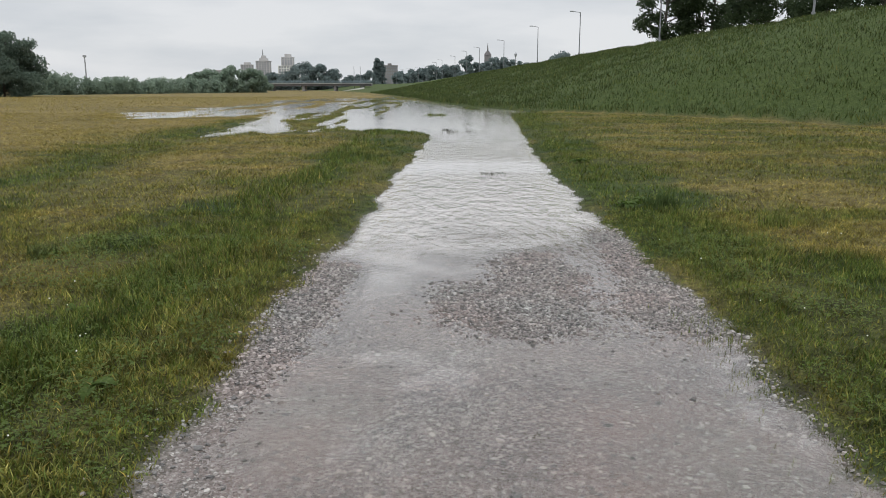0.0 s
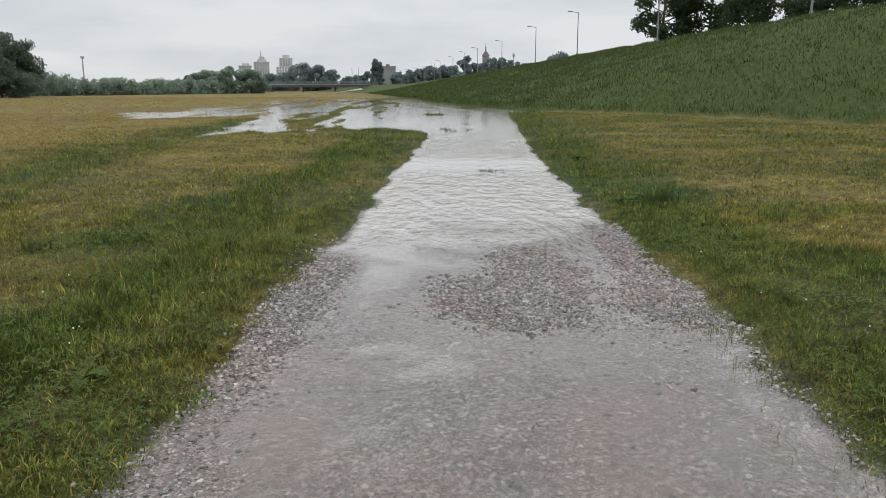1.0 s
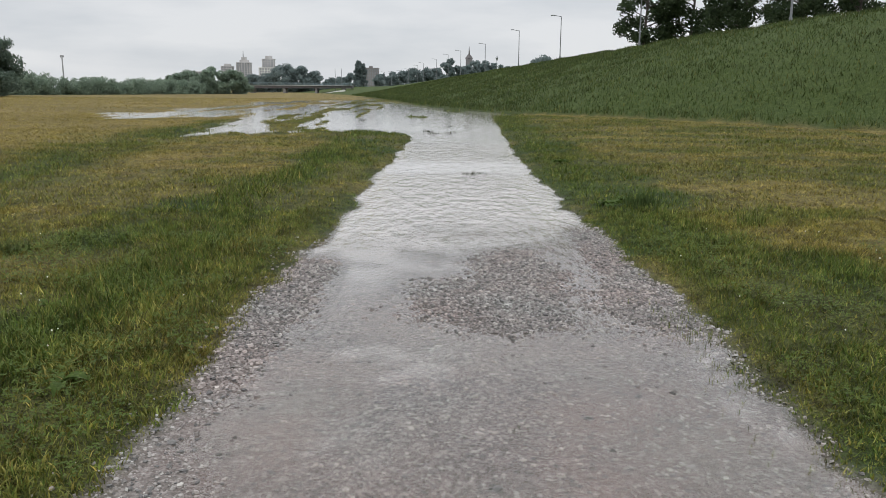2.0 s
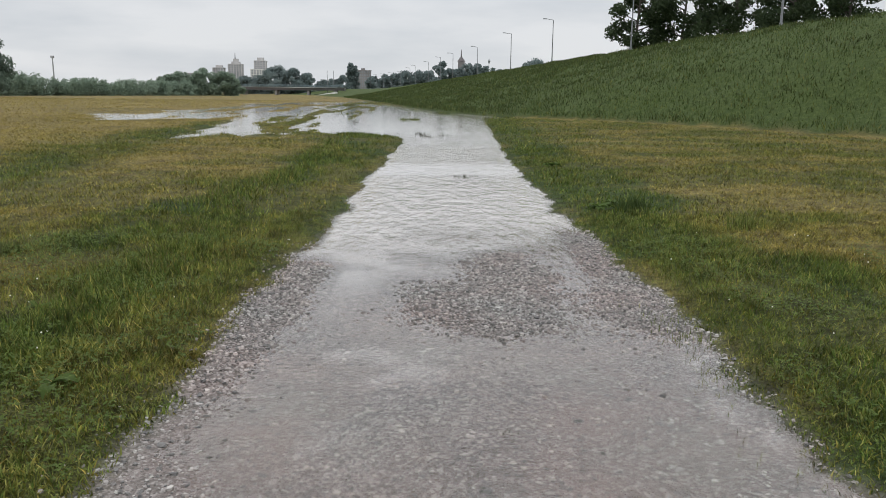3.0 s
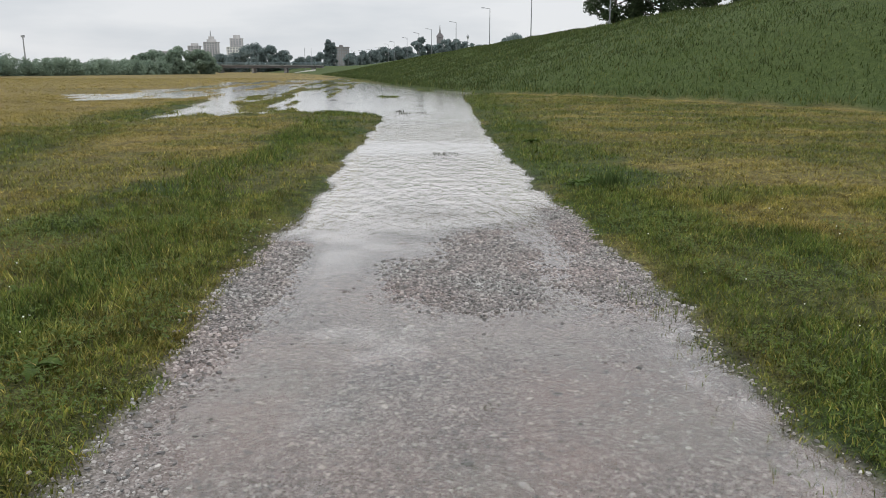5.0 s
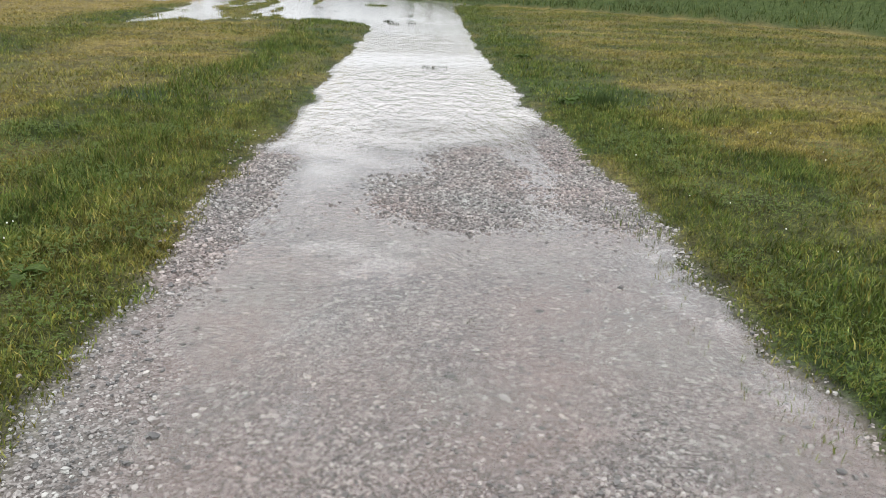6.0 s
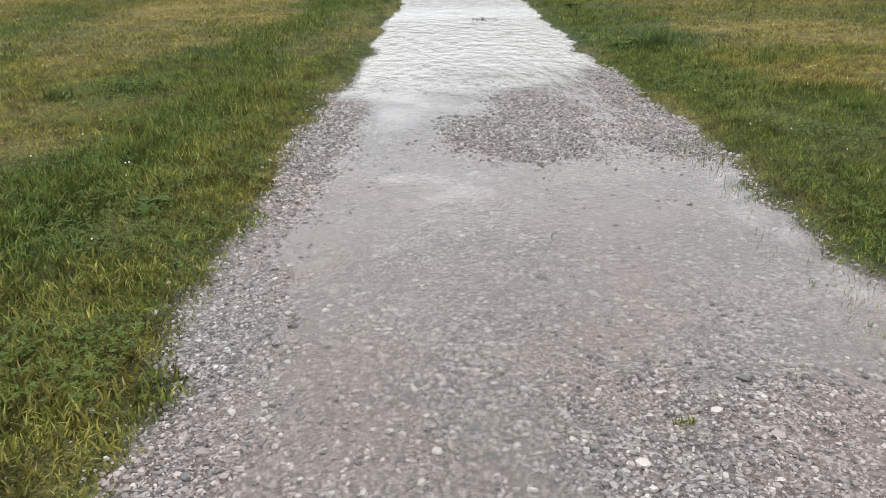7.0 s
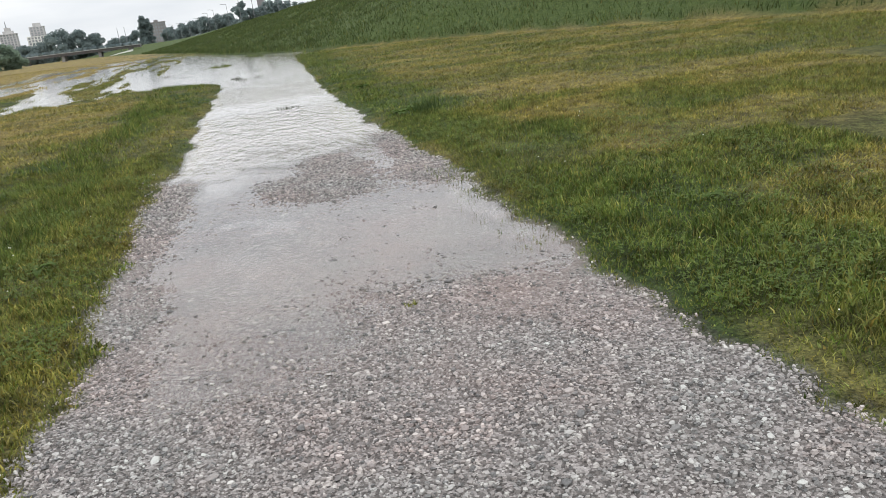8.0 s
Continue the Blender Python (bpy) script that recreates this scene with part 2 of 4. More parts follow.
def sheet(name, verts, faces, mat, attrs=None, smooth=False):
    """A mesh object from arrays, with float point attributes."""
    me = bpy.data.meshes.new(name)
    verts, faces = np.asarray(verts, np.float32), np.asarray(faces, np.int32)
    k = faces.shape[1]
    me.vertices.add(len(verts))
    me.vertices.foreach_set("co", verts.ravel())
    me.loops.add(faces.size)
    me.loops.foreach_set("vertex_index", faces.ravel())
    me.polygons.add(len(faces))
    me.polygons.foreach_set("loop_start", np.arange(0, faces.size, k, dtype=np.int32))
    me.polygons.foreach_set("use_smooth", np.full(len(faces), smooth, dtype=bool))
    for key, v in (attrs or {}).items():
        me.attributes.new(key, "FLOAT", "POINT").data.foreach_set("value", np.asarray(v, np.float32))
    me.update(calc_edges=True)
    me.materials.append(mat)
    return new(name, me)


def part(name, bm, mat, parent=None, label=""):
    me = bpy.data.meshes.new(name)
    bm.to_mesh(me)
    bm.free()
    me.materials.append(mat)
    ob = new(name, me)
    ob.parent = parent
    return tagged(ob, label)


def thing(name, m, label, category, group="", kind=""):
    ob = tagged(new(name), label, category, group, kind)
    ob.matrix_basis = m
    return ob


def add_box(bm, x0, x1, y0, y1, z0, z1, bevel=0.0):
    made = bmesh.ops.create_cube(bm, size=1, matrix=Matrix.Translation(((x0 + x1) / 2, (y0 + y1) / 2, (z0 + z1) / 2)) @ Matrix.Diagonal((x1 - x0, y1 - y0, z1 - z0, 1)))
    if bevel:
        edges = list({e for v in made["verts"] for e in v.link_edges})
        bmesh.ops.bevel(bm, geom=edges, offset=bevel, segments=2, affect="EDGES")
    return bm


def add_limb(bm, a, b, ra, rb, n=8):
    a, b = Vector(a), Vector(b)
    d = b - a
    turn = d.to_track_quat("Z", "Y").to_matrix().to_4x4()
    bmesh.ops.create_cone(bm, cap_ends=True, segments=n, radius1=ra, radius2=rb, depth=d.length, matrix=Matrix.Translation((a + b) / 2) @ turn)
    return bm


# ---- plan of the ground ----
def left_edge(y):
    return np.interp(y, [-60, -4, 2.7, 5, 7, 10, 16, 26, 40], [-1.5, -1.32, -1.19, -1.12, -1.13, -0.97, -0.75, -0.38, 0.3])


def right_edge(y):
    return np.interp(y, [-60, -4, 2.7, 4.7, 7, 11.6, 16, 26, 40, 50], [1.6, 1.7, 1.75, 1.80, 1.87, 1.88, 2.07, 2.63, 3.35, 4.2])


FOOT_Y = [-400, -60, 0, 20, 28, 32.6, 39, 43, 46, 50, 58, 71, 88, 137, 220, 340, 600, 1200]
FOOT_X = [60, 27.6, 21, 18.3, 16.8, 15.6, 13.0, 11.1, 8.7, 6.2, 4.0, 0.8, -1.5, -8.3, -21, -45, -120, -320]
CREST_Y = [-400, -60, 47, 57, 88, 125, 150, 185, 235, 290, 340, 600, 1200]
CREST_X = [72, 34, 25.9, 24.9, 23.2, 21.3, 17.7, 14, 6.9, -2.9, -15.6, -88, -280]
CREST_Z = [6.2, 6.2, 6.24, 6.26, 6.3, 6.4, 6.0, 5.7, 5.2, 4.0, 3.2, 3.0, 3.0]


def foot_x(y):
    return np.interp(y, FOOT_Y, FOOT_X)


def crest_x(y):
    return np.interp(y, CREST_Y, CREST_X)


def crest_z(y):
    return np.interp(y, CREST_Y, CREST_Z)


def levee_rise(x, y):
    """Height of the embankment above the meadow, and how far up its slope a place lies (0 to 1)."""
    f, c = foot_x(y), crest_x(y)
    s = np.clip((x - f) / np.maximum(c - f, 1), 0, 1)
    up = crest_z(y) * (0.85 * s + 0.15 * step(0, 1, s))
    back = np.clip((x - c - 7) / 16, 0, 1)
    return up * (1 - back * 0.9), s


def flood(x, y):
    """How deep the flood has come in over the meadow: 1 inside, 0 outside."""
    wob = (fbm(x / 1.6, y / 5.0, 5) - 0.5)
    near = np.interp(x, [-30, -19, -15.5, -12, -9.4, -8.4, -7.4, -6.4, -5.2, -4.4, -3.6, -2.4, -0.4, 0.5], [60, 46, 37, 41, 40, 27, 23, 26, 24, 25, 29, 28.5, 26.5, 26])
    far = np.interp(x, [-30, -20, -12, 0, 6], [70, 112, 172, 150, 90])
    a = step(-1.2, 1.2, y - near + wob * 3)
    b = step(-4, 4, far - y + wob * 12) * step(0.30, 0.46, fbm(x / 14, y / 5.0, 15) + 0.4 * step(95, 75, y))
    left = np.interp(y, [20, 34, 38, 46, 55, 66, 80, 100, 140], [-9.2, -10.5, -16, -21, -21, -18, -20, -21, -20])
    c = step(-0.8, 0.8, x - left + wob * 2.5)
    d = step(-0.4, 0.6, np.minimum(foot_x(y), np.where(y < 50, right_edge(y) + 0.1, 99)) - x)
    return a * b * c * d


def bed_height(x, y):
    """The gravel track: dry near the start, a shallow pool, a hump of gravel, then water."""
    base = np.interp(y, [-60, -3, -0.5, 0.6, 1.4, 2.4, 3.6, 4.5, 5.0, 6.0, 7.2, 8.2, 9.2, 11, 27, 60], [0.05, 0.030, 0.018, 0.006, -0.003, -0.011, -0.014, -0.015, -0.017, -0.020, -0.022, -0.030, -0.038, -0.05, -0.06, -0.07])
    u, v = x + (fbm(x * 2.3, y * 1.9, 12) - 0.5) * 0.5, y + (fbm(x * 2.1, y * 1.8, 14) - 0.5) * 0.9
    hump = 0.036 * np.exp(-(((u - 0.50) / 0.60) ** 2 + ((v - 5.25) / 0.62) ** 2)) + 0.036 * np.exp(-(((u - 0.78) / 0.44) ** 2 + ((v - 6.45) / 0.76) ** 2))
    rut = -0.003 * np.exp(-((x + 0.35) / 0.35) ** 2) * step(0, 2, y)
    e = np.minimum(x - left_edge(y), right_edge(y) - x)
    left_band = np.interp(v, [-3, 1, 3, 4.0, 5.0, 6.7, 7.4], [0.03, 0.022, 0.016, 0.022, 0.044, 0.044, -0.01])
    right_band = np.interp(v, [-3, 1, 2.0, 4.2, 5.2, 8.2, 8.9], [0.03, 0.018, -0.004, -0.004, 0.042, 0.044, -0.01])
    edge_band = np.where(x < 0.3, left_band, right_band)
    shore = edge_band * (1 - step(0.1, 0.52, e + (fbm(x * 2.2, y * 1.1, 9) - 0.5) * 0.3))
    pink = 0.018 * np.exp(-(((x - 1.0) / 0.55) ** 2 + ((y - 0.9) / 0.9) ** 2))
    return base + hump + rut + shore + pink + (fbm(x * 2.5, y * 2.0, 3) - 0.5) * np.interp(y, [1.5, 2.6, 4.6, 5.5], [0.020, 0.009, 0.009, 0.020]) + (vnoise(x * 11, y * 11, 4) - 0.5) * 0.008


def silted(x, y):
    """1 where fine silt has settled over the stones, 0 where the stones lie bare."""
    ragged = y + (fbm(x * 1.7, y * 1.3, 98) - 0.5) * 1.6
    pools = step(-0.4, 2.2, ragged) * step(5.0, 3.6, ragged) + 0.6 * step(7.2, 8.4, y)
    drift = fbm(x * 0.9 + 0.35 * np.sin(y * 1.1) + 2.2, y * 0.5 + 0.4 * np.sin(x * 1.7), 97)
    return np.clip(0.08 + pools * (0.06 + 0.42 * step(0.3, 0.7, drift) - 0.10 * step(0.3, -0.8, x)), 0, 0.8)


def on_track(x, y):
    """1 on the gravel, 0 on the turf, with a ragged edge."""
    wob = (fbm(x * 1.7, y * 1.3, 21) - 0.5) * 0.34 + (vnoise(x * 7, y * 7, 22) - 0.5) * 0.10
    e = np.minimum(x - left_edge(y), right_edge(y) - x) + wob
    return step(-0.06, 0.10, e)


def ground_height(x, y):
    x, y = np.asarray(x, float), np.asarray(y, float)
    turf = 0.055 + (fbm(x / 2.3, y / 2.3, 1) - 0.5) * 0.05 + (vnoise(x * 3, y * 3, 2) - 0.5) * 0.02
    e = np.maximum(left_edge(y) - x, x - right_edge(y))
    turf = turf * (0.35 + 0.65 * step(0, 0.5, e)) + 0.04 * step(0.3, 3.5, e)
    strips = (vnoise((x + y * 0.03) / 0.6, y / 9.0, 31) - 0.5) * 0.17 + (fbm(x / 0.45, y / 2.2, 33) - 0.5) * 0.17
    calm = step(-4.6, -2.6, x) * step(27, 32, y)
    wet = -0.036 - 0.06 * calm + 0.11 * np.exp(-(((x - 2.2) / 1.1) ** 2 + ((y - 60) / 7.0) ** 2)) + strips * (1 - 0.75 * calm) + 0.10 * np.exp(-(((x + 0.6) / 0.9) ** 2 + ((y - 45.5) / 3.0) ** 2)) * (0.6 + 0.8 * vnoise(x * 2, y, 8))
    k = flood(x, y)
    z = turf * (1 - k) + wet * k
    t = on_track(x, y) * step(34, 27, y)
    z = z * (1 - t) + bed_height(x, y) * t
    up, s = levee_rise(x, y)
    return z + up + (fbm(x / 3, y / 5, 41) - 0.5) * 0.5 * step(0.02, 0.15, s)


def dryness(x, y):
    """0 for lush green turf, 1 for mown, sun-bleached hay."""
    x, y = np.asarray(x, float), np.asarray(y, float)
    n = fbm(x / 1.1, y / 1.5, 51)
    big = fbm(x / 5.0, y / 6.0, 53)
    el, er = left_edge(y) - x, x - right_edge(y)
    patch = step(0.46, 0.66, fbm(x / 1.9, y / 1.1, 57))
    left = step(1.3, 2.8, el + (n - 0.5) * 2.0) * (0.32 + 0.25 * big + 0.42 * patch)
    left = np.maximum(left, 0.34 * np.exp(-((el - 0.45) / 0.4) ** 2) * step(0.4, 0.6, big + 0.1))
    stripe = np.exp(-((x + np.interp(y, [5, 11, 18, 36], [5.2, 6.6, 7.6, 9.2])) / 1.15) ** 2)
    left = left * (1 - 0.95 * stripe)
    far_left = step(8.0, 11, el + (n - 0.5) * 2)
    left = np.maximum(left, far_left * (0.84 + 0.28 * big))
    right = step(1.2, 2.2, er + (n - 0.5) * 1.6) * (0.14 + 0.26 * big + 0.36 * patch)
    right = np.maximum(right, 0.95 * np.exp(-((foot_x(y) - x - 0.5) / 0.6) ** 2) * (x > 6))
    d = np.maximum(np.where(x < 0.3, left, right), 0.03 + np.where(x < 0.3, 0.26, 0.12) * step(0.48, 0.64, fbm(x / 0.8, y / 1.3, 59)))
    trail = np.exp(-((x - np.interp(y, [40, 47, 60, 75], [9.6, 7.7, 4.6, 1.6])) / 0.28) ** 2) * step(40, 43, y) * step(80, 70, y)
    d = np.maximum(d, trail)
    rim = np.exp(-((np.maximum(el, er) - 0.12) / 0.14) ** 2) * 0.42 * step(0.35, 0.6, n)
    d = np.maximum(d, rim) + (n - 0.5) * 0.45
    d = d * (1 - 0.45 * step(22, 27, y) * step(-9, -6, x) * step(4, 2, x))
    _, s = levee_rise(x, y)
    d = d * (1 - step(0.0, 0.02, s)) + 0.1 * step(0.0, 0.02, s)
    return np.clip(d, 0, 1)


# ---- ground: one sheet out to the horizon ----
def spaced(a, b, near_step, low, high, grow):
    """Lines from low to high, near_step apart between a and b and ever wider outside."""
    mid = list(np.arange(a, b, near_step))
    out, v, s = [], b, near_step
    while v < high:
        out.append(v)
        s *= grow
        v += s
    back, v, s = [], a - near_step, near_step
    while v > low:
        back.append(v)
        s *= grow
        v -= s
    return np.array([low] + back[::-1] + mid + out + [high])


def tensor(gx, gy):
    X, Y = np.meshgrid(gx, gy)
    i = np.arange(len(gx) * len(gy)).reshape(len(gy), len(gx))
    quads = np.stack([i[:-1, :-1], i[:-1, 1:], i[1:, 1:], i[1:, :-1]], -1).reshape(-1, 4)
    return X.ravel(), Y.ravel(), quads


gx, gy, quads = tensor(spaced(-2.2, 3.0, 0.09, -1800, 1800, 1.07), spaced(-4, 10, 0.09, -400, 4200, 1.026))
gz = ground_height(gx, gy)
track = on_track(gx, gy) * step(60, 30, gy)
ground = sheet("ground", np.stack([gx, gy, gz], 1), quads, MAT_GROUND, {"gravel": track, "silt": silted(gx, gy), "dry": dryness(gx, gy), "slope": step(0.0, 0.02, levee_rise(gx, gy)[1])}, True)
tagged(ground, "mown riverside meadow with gravel track and grassy levee slope", "ground", kind="structure")

wx, wy, wq = tensor(spaced(-2.0, 3.0, 0.14, -24, 9, 1.12), spaced(-3, 11, 0.14, -4, 176, 1.03))
ripple = np.interp(wy, [-4, 4.4, 5.4, 6.6, 8.0, 13.2, 14.6, 16.2, 17.4, 21, 23.5, 30, 60, 180], [0.002, 0.003, 0.03, 0.22, 0.50, 0.50, 0.15, 0.11, 0.50, 0.50, 0.18, 0.06, 0.035, 0.05])
water = sheet("water", np.stack([wx, wy, np.zeros_like(wx)], 1), wq, MAT_WATER, {"ripple": ripple, "depth": np.clip(-ground_height(wx, wy), 0, 0.2)}, True)
water.visible_shadow = False
tagged(water, "shallow silty flood water spreading over the gravel track", "water", kind="structure")


# ---- grass ----
rng = np.random.default_rng(7)


def scatter(n, x0, x1, y0, y1):
    return rng.uniform(x0, x1, n), rng.uniform(y0, y1, n)


def blades(name, x, y, z, h, w, lean, dry, mat, bent=True):
    """Grass blades as narrow tapered strips, each an island of its own."""
    n = len(x)
    a, b = rng.uniform(0, 2 * math.pi, n), rng.uniform(0, 2 * math.pi, n)
    p = np.stack([x, y, z], 1)
    side = np.stack([np.cos(a), np.sin(a), np.zeros(n)], 1) * (w / 2)[:, None]
    out = np.stack([np.cos(b) * lean, np.sin(b) * lean, np.sqrt(np.maximum(0.02, 1 - lean ** 2))], 1) * h[:, None]
    tip = p + out
    if bent:
        mid = p + out * np.array([0.32, 0.32, 0.62])
        v = np.stack([p - side, p + side, mid - side * 0.75, mid + side * 0.75, tip], 1).reshape(-1, 3)
        f = np.array([[0, 1, 3], [0, 3, 2], [2, 3, 4]])
        k = 5
    else:
        v = np.stack([p - side, p + side, tip], 1).reshape(-1, 3)
        f = np.array([[0, 1, 2]])
        k = 3
    faces = (np.arange(n)[:, None, None] * k + f[None]).reshape(-1, 3)
    return sheet(name, v, faces, mat, {"dry": np.repeat(dry, k)})


def meadow(name, label, n, x0, x1, y0, y1, width, tall, short, bent, low=-0.03, rim=1.0):
    x, y = scatter(n, x0, x1, y0, y1)
    t, z, d = on_track(x, y) * step(60, 30, y), ground_height(x, y), dryness(x, y)
    _, s = levee_rise(x, y)
    clump = 0.55 * fbm(x * 3.6, y * 3.0, 61) + 0.45 * fbm(x * 1.1, y * 0.9, 63)
    keep = (t < 0.95 * rng.random(n) ** 0.9) & (z > low - 0.05 * rng.random(n) ** 4) & (s < 0.02) & (rng.random(n) < 0.42 + 2.0 * np.clip(clump - 0.3, 0, 1)) & (rng.random(n) < step(-3.7, -2.2, y))
    x, y, z, d, clump = (v[keep] for v in (x, y, z, d, clump))
    n = len(x)
    e = np.maximum(left_edge(y) - x, x - right_edge(y))
    lush = tall * (0.25 + 1.6 * clump ** 1.3) * (0.45 + 0.55 * step(0, 0.6, e))
    wheel = np.exp(-((x + 2.35 + 0.1 * np.sin(y * 0.7)) / 0.36) ** 2)
    lush, d = lush * (1 + 0.6 * wheel), d * (1 - 0.8 * wheel)
    h = (lush * (1 - d) + short * d * (0.4 + 1.4 * clump)) * rng.uniform(0.55, 1.3, n)
    lean = np.clip(rng.normal(0.58, 0.22, n) + 0.28 * d, 0.05, 0.98)
    dd = np.clip(d + rng.normal(0, 0.16, n) + (rng.random(n) < 0.07) * 0.5, 0, 1)
    w = width * rng.uniform(0.6, 1.4, n)
    return tagged(blades(name, x, y, z - 0.01, h, w, lean, dd, MAT_GRASS, bent), label, "grass", kind="stuff")


meadow("verge_grass", "lush green verge grass with dry tips beside the gravel", 150000, -4.4, -0.8, -3.0, 4.2, 0.0090, 0.088, 0.05, True)
meadow("verge_grass", "lush green verge grass thinning into yellowed turf", 115000, 1.3, 5.0, -3.0, 4.2, 0.0090, 0.084, 0.05, True)
meadow("meadow_grass", "green and straw-coloured mown meadow grass", 300000, -8.5, 9.5, 4.0, 9.2, 0.0110, 0.078, 0.042, False)
meadow("meadow_grass", "mown yellow meadow grass with green stripes", 270000, -17, 20, 9, 20.5, 0.0170, 0.085, 0.048, False)
meadow("meadow_grass", "mown yellow meadow grass at the flood edge", 260000, -36, 20, 20, 46, 0.027, 0.10, 0.06, False, -0.012)
meadow("far_meadow_grass", "distant bleached meadow grass", 110000, -80, 12, 45, 130, 0.075, 0.12, 0.08, False, 0.0)

# short grass creeping over the edge of the gravel
for x0, x1, count in [(-2.1, -0.6, 42000), (1.4, 2.7, 36000)]:
    rx, ry = scatter(count, x0, x1, -3.0, 9.5)
    re = np.maximum(left_edge(ry) - rx, rx - right_edge(ry))
    rk = (re > -0.10 - 0.12 * rng.random(count)) & (re < 0.55) & (on_track(rx, ry) < 0.9) & (fbm(rx * 3.1, ry * 2.7, 66) > 0.30 + 0.34 * rng.random(count) - 0.3 * step(0.0, 0.35, re))
    rx, ry, re = rx[rk], ry[rk], re[rk]
    tagged(blades("edge_grass", rx, ry, ground_height(rx, ry) - 0.008, rng.uniform(0.03, 0.075, len(rx)) * (0.7 + 0.6 * step(0, 0.4, re)), rng.uniform(0.004, 0.009, len(rx)), np.clip(rng.normal(0.6, 0.2, len(rx)), 0.05, 0.97), np.clip(0.30 - 0.4 * re + rng.normal(0, 0.2, len(rx)), 0, 1), MAT_GRASS, False), "short yellow-green grass creeping over the gravel edge", "grass", kind="stuff")

# cut hay lying loose on the mown ground
hx, hy = scatter(150000, -15, 18, 2.5, 27)
hk = (dryness(hx, hy) > 0.42 + 0.4 * rng.random(len(hx))) & (on_track(hx, hy) < 0.05) & (levee_rise(hx, hy)[1] < 0.02) & (fbm(hx * 1.4, hy * 1.1, 71) > 0.42)
hx, hy = hx[hk], hy[hk]
tagged(blades("cut_hay", hx, hy, ground_height(hx, hy) + rng.uniform(0.01, 0.05, len(hx)), rng.uniform(0.04, 0.14, len(hx)), np.interp(hy, [3, 24], [0.006, 0.020]), rng.uniform(0.93, 0.99, len(hx)), rng.uniform(0.75, 1.0, len(hx)), MAT_GRASS, False), "loose dry cut hay lying on the mown meadow", "hay", kind="stuff")

# the levee's taller, unmown grass
lx, ly = scatter(540000, -22, 36, 5, 215)
_, ls = levee_rise(lx, ly)
lk = (ls > 0.0) & (lx < crest_x(ly) + 1.5) & (rng.random(len(lx)) < np.interp(ly, [5, 60, 120, 215], [1.0, 0.95, 0.5, 0.3])) & (rng.random(len(lx)) < 0.35 + fbm(lx / 1.5, ly / 2.5, 81))
lx, ly = lx[lk], ly[lk]
lc = fbm(lx / 1.6, ly / 3.0, 83)
tagged(blades("levee_grass", lx, ly, ground_height(lx, ly) - 0.02 + 0.13 * step(0.07, 0.0, levee_rise(lx, ly)[1]), (0.16 + 0.16 * lc + 0.12 * step(0.10, 0.0, levee_rise(lx, ly)[1])) * rng.uniform(0.5, 1.3, len(lx)), np.interp(ly, [5, 40, 150, 215], [0.032, 0.05, 0.12, 0.22]) * rng.uniform(0.6, 1.4, len(lx)), np.clip(rng.normal(0.4, 0.18, len(lx)), 0, 0.9), np.clip(rng.normal(0.03, 0.06, len(lx)) + (rng.random(len(lx)) < 0.025) * 0.3, 0, 1), MAT_TALL, False), "tall unmown green grass covering the levee slope", "grass", kind="stuff")


# ---- gravel ----
# a broken stone: a five-sided chip with a smaller top
RING = np.arange(5) * 2 * math.pi / 5
CHIP_V = np.concatenate([np.stack([np.cos(RING), np.sin(RING), np.full(5, -0.6)], 1), np.stack([np.cos(RING + 0.3) * 0.72, np.sin(RING + 0.3) * 0.72, np.full(5, 0.75)], 1)])
CHIP_F = np.array([[k, (k + 1) % 5, 5 + (k + 1) % 5] for k in range(5)] + [[k, 5 + (k + 1) % 5, 5 + k] for k in range(5)] + [[5, 6, 7], [5, 7, 8], [5, 8, 9]])


def stones(name, label, n, x0, x1, y0, y1, small, large, sink):
    x, y = scatter(n, x0, x1, y0, y1)
    t = on_track(x, y)
    e = np.minimum(x - left_edge(y), right_edge(y) - x)
    spill = (e > -0.4 * rng.random(n)) & (rng.random(n) < 0.08) & (x < 0.5)
    keep = ((t > 0.03 + 0.4 * rng.random(n)) | spill) & (rng.random(n) < 0.45 + fbm(x * 1.9, y * 1.6, 91)) & (rng.random(n) > 0.85 * silted(x, y)) & (bed_height(x, y) > -0.034)
    x, y = x[keep], y[keep]
    n = len(x)
    r = small + (large - small) * rng.random(n) ** 3.2
    shape = np.stack([r * rng.uniform(0.8, 1.45, n), r * rng.uniform(0.7, 1.1, n), r * rng.uniform(0.38, 0.75, n)], 1)
    v = CHIP_V[None] * rng.uniform(0.6, 1.25, (n, len(CHIP_V), 3)) * shape[:, None, :]
    a, tilt = rng.uniform(0, 2 * math.pi, n), rng.normal(0, 0.3, n)
    vy, vz = v[..., 1] * np.cos(tilt)[:, None] - v[..., 2] * np.sin(tilt)[:, None], v[..., 1] * np.sin(tilt)[:, None] + v[..., 2] * np.cos(tilt)[:, None]
    vx = v[..., 0]
    c, s = np.cos(a)[:, None], np.sin(a)[:, None]
    z = ground_height(x, y) + shape[:, 2] * sink
    v = np.stack([vx * c - vy * s + x[:, None], vx * s + vy * c + y[:, None], vz + z[:, None]], -1).reshape(-1, 3)
    f = (np.arange(n)[:, None, None] * len(CHIP_V) + CHIP_F[None]).reshape(-1, 3)
    return tagged(sheet(name, v, f, MAT_STONE), label, "gravel", kind="stuff")


stones("gravel", "pale grey and pinkish crushed limestone gravel on the track", 76000, -1.6, 2.1, -2.2, 3.6, 0.0048, 0.0155, 0.42)
stones("gravel", "wet crushed gravel humps standing out of the water", 42000, -1.5, 2.2, 3.6, 9.0, 0.007, 0.018, 0.75)


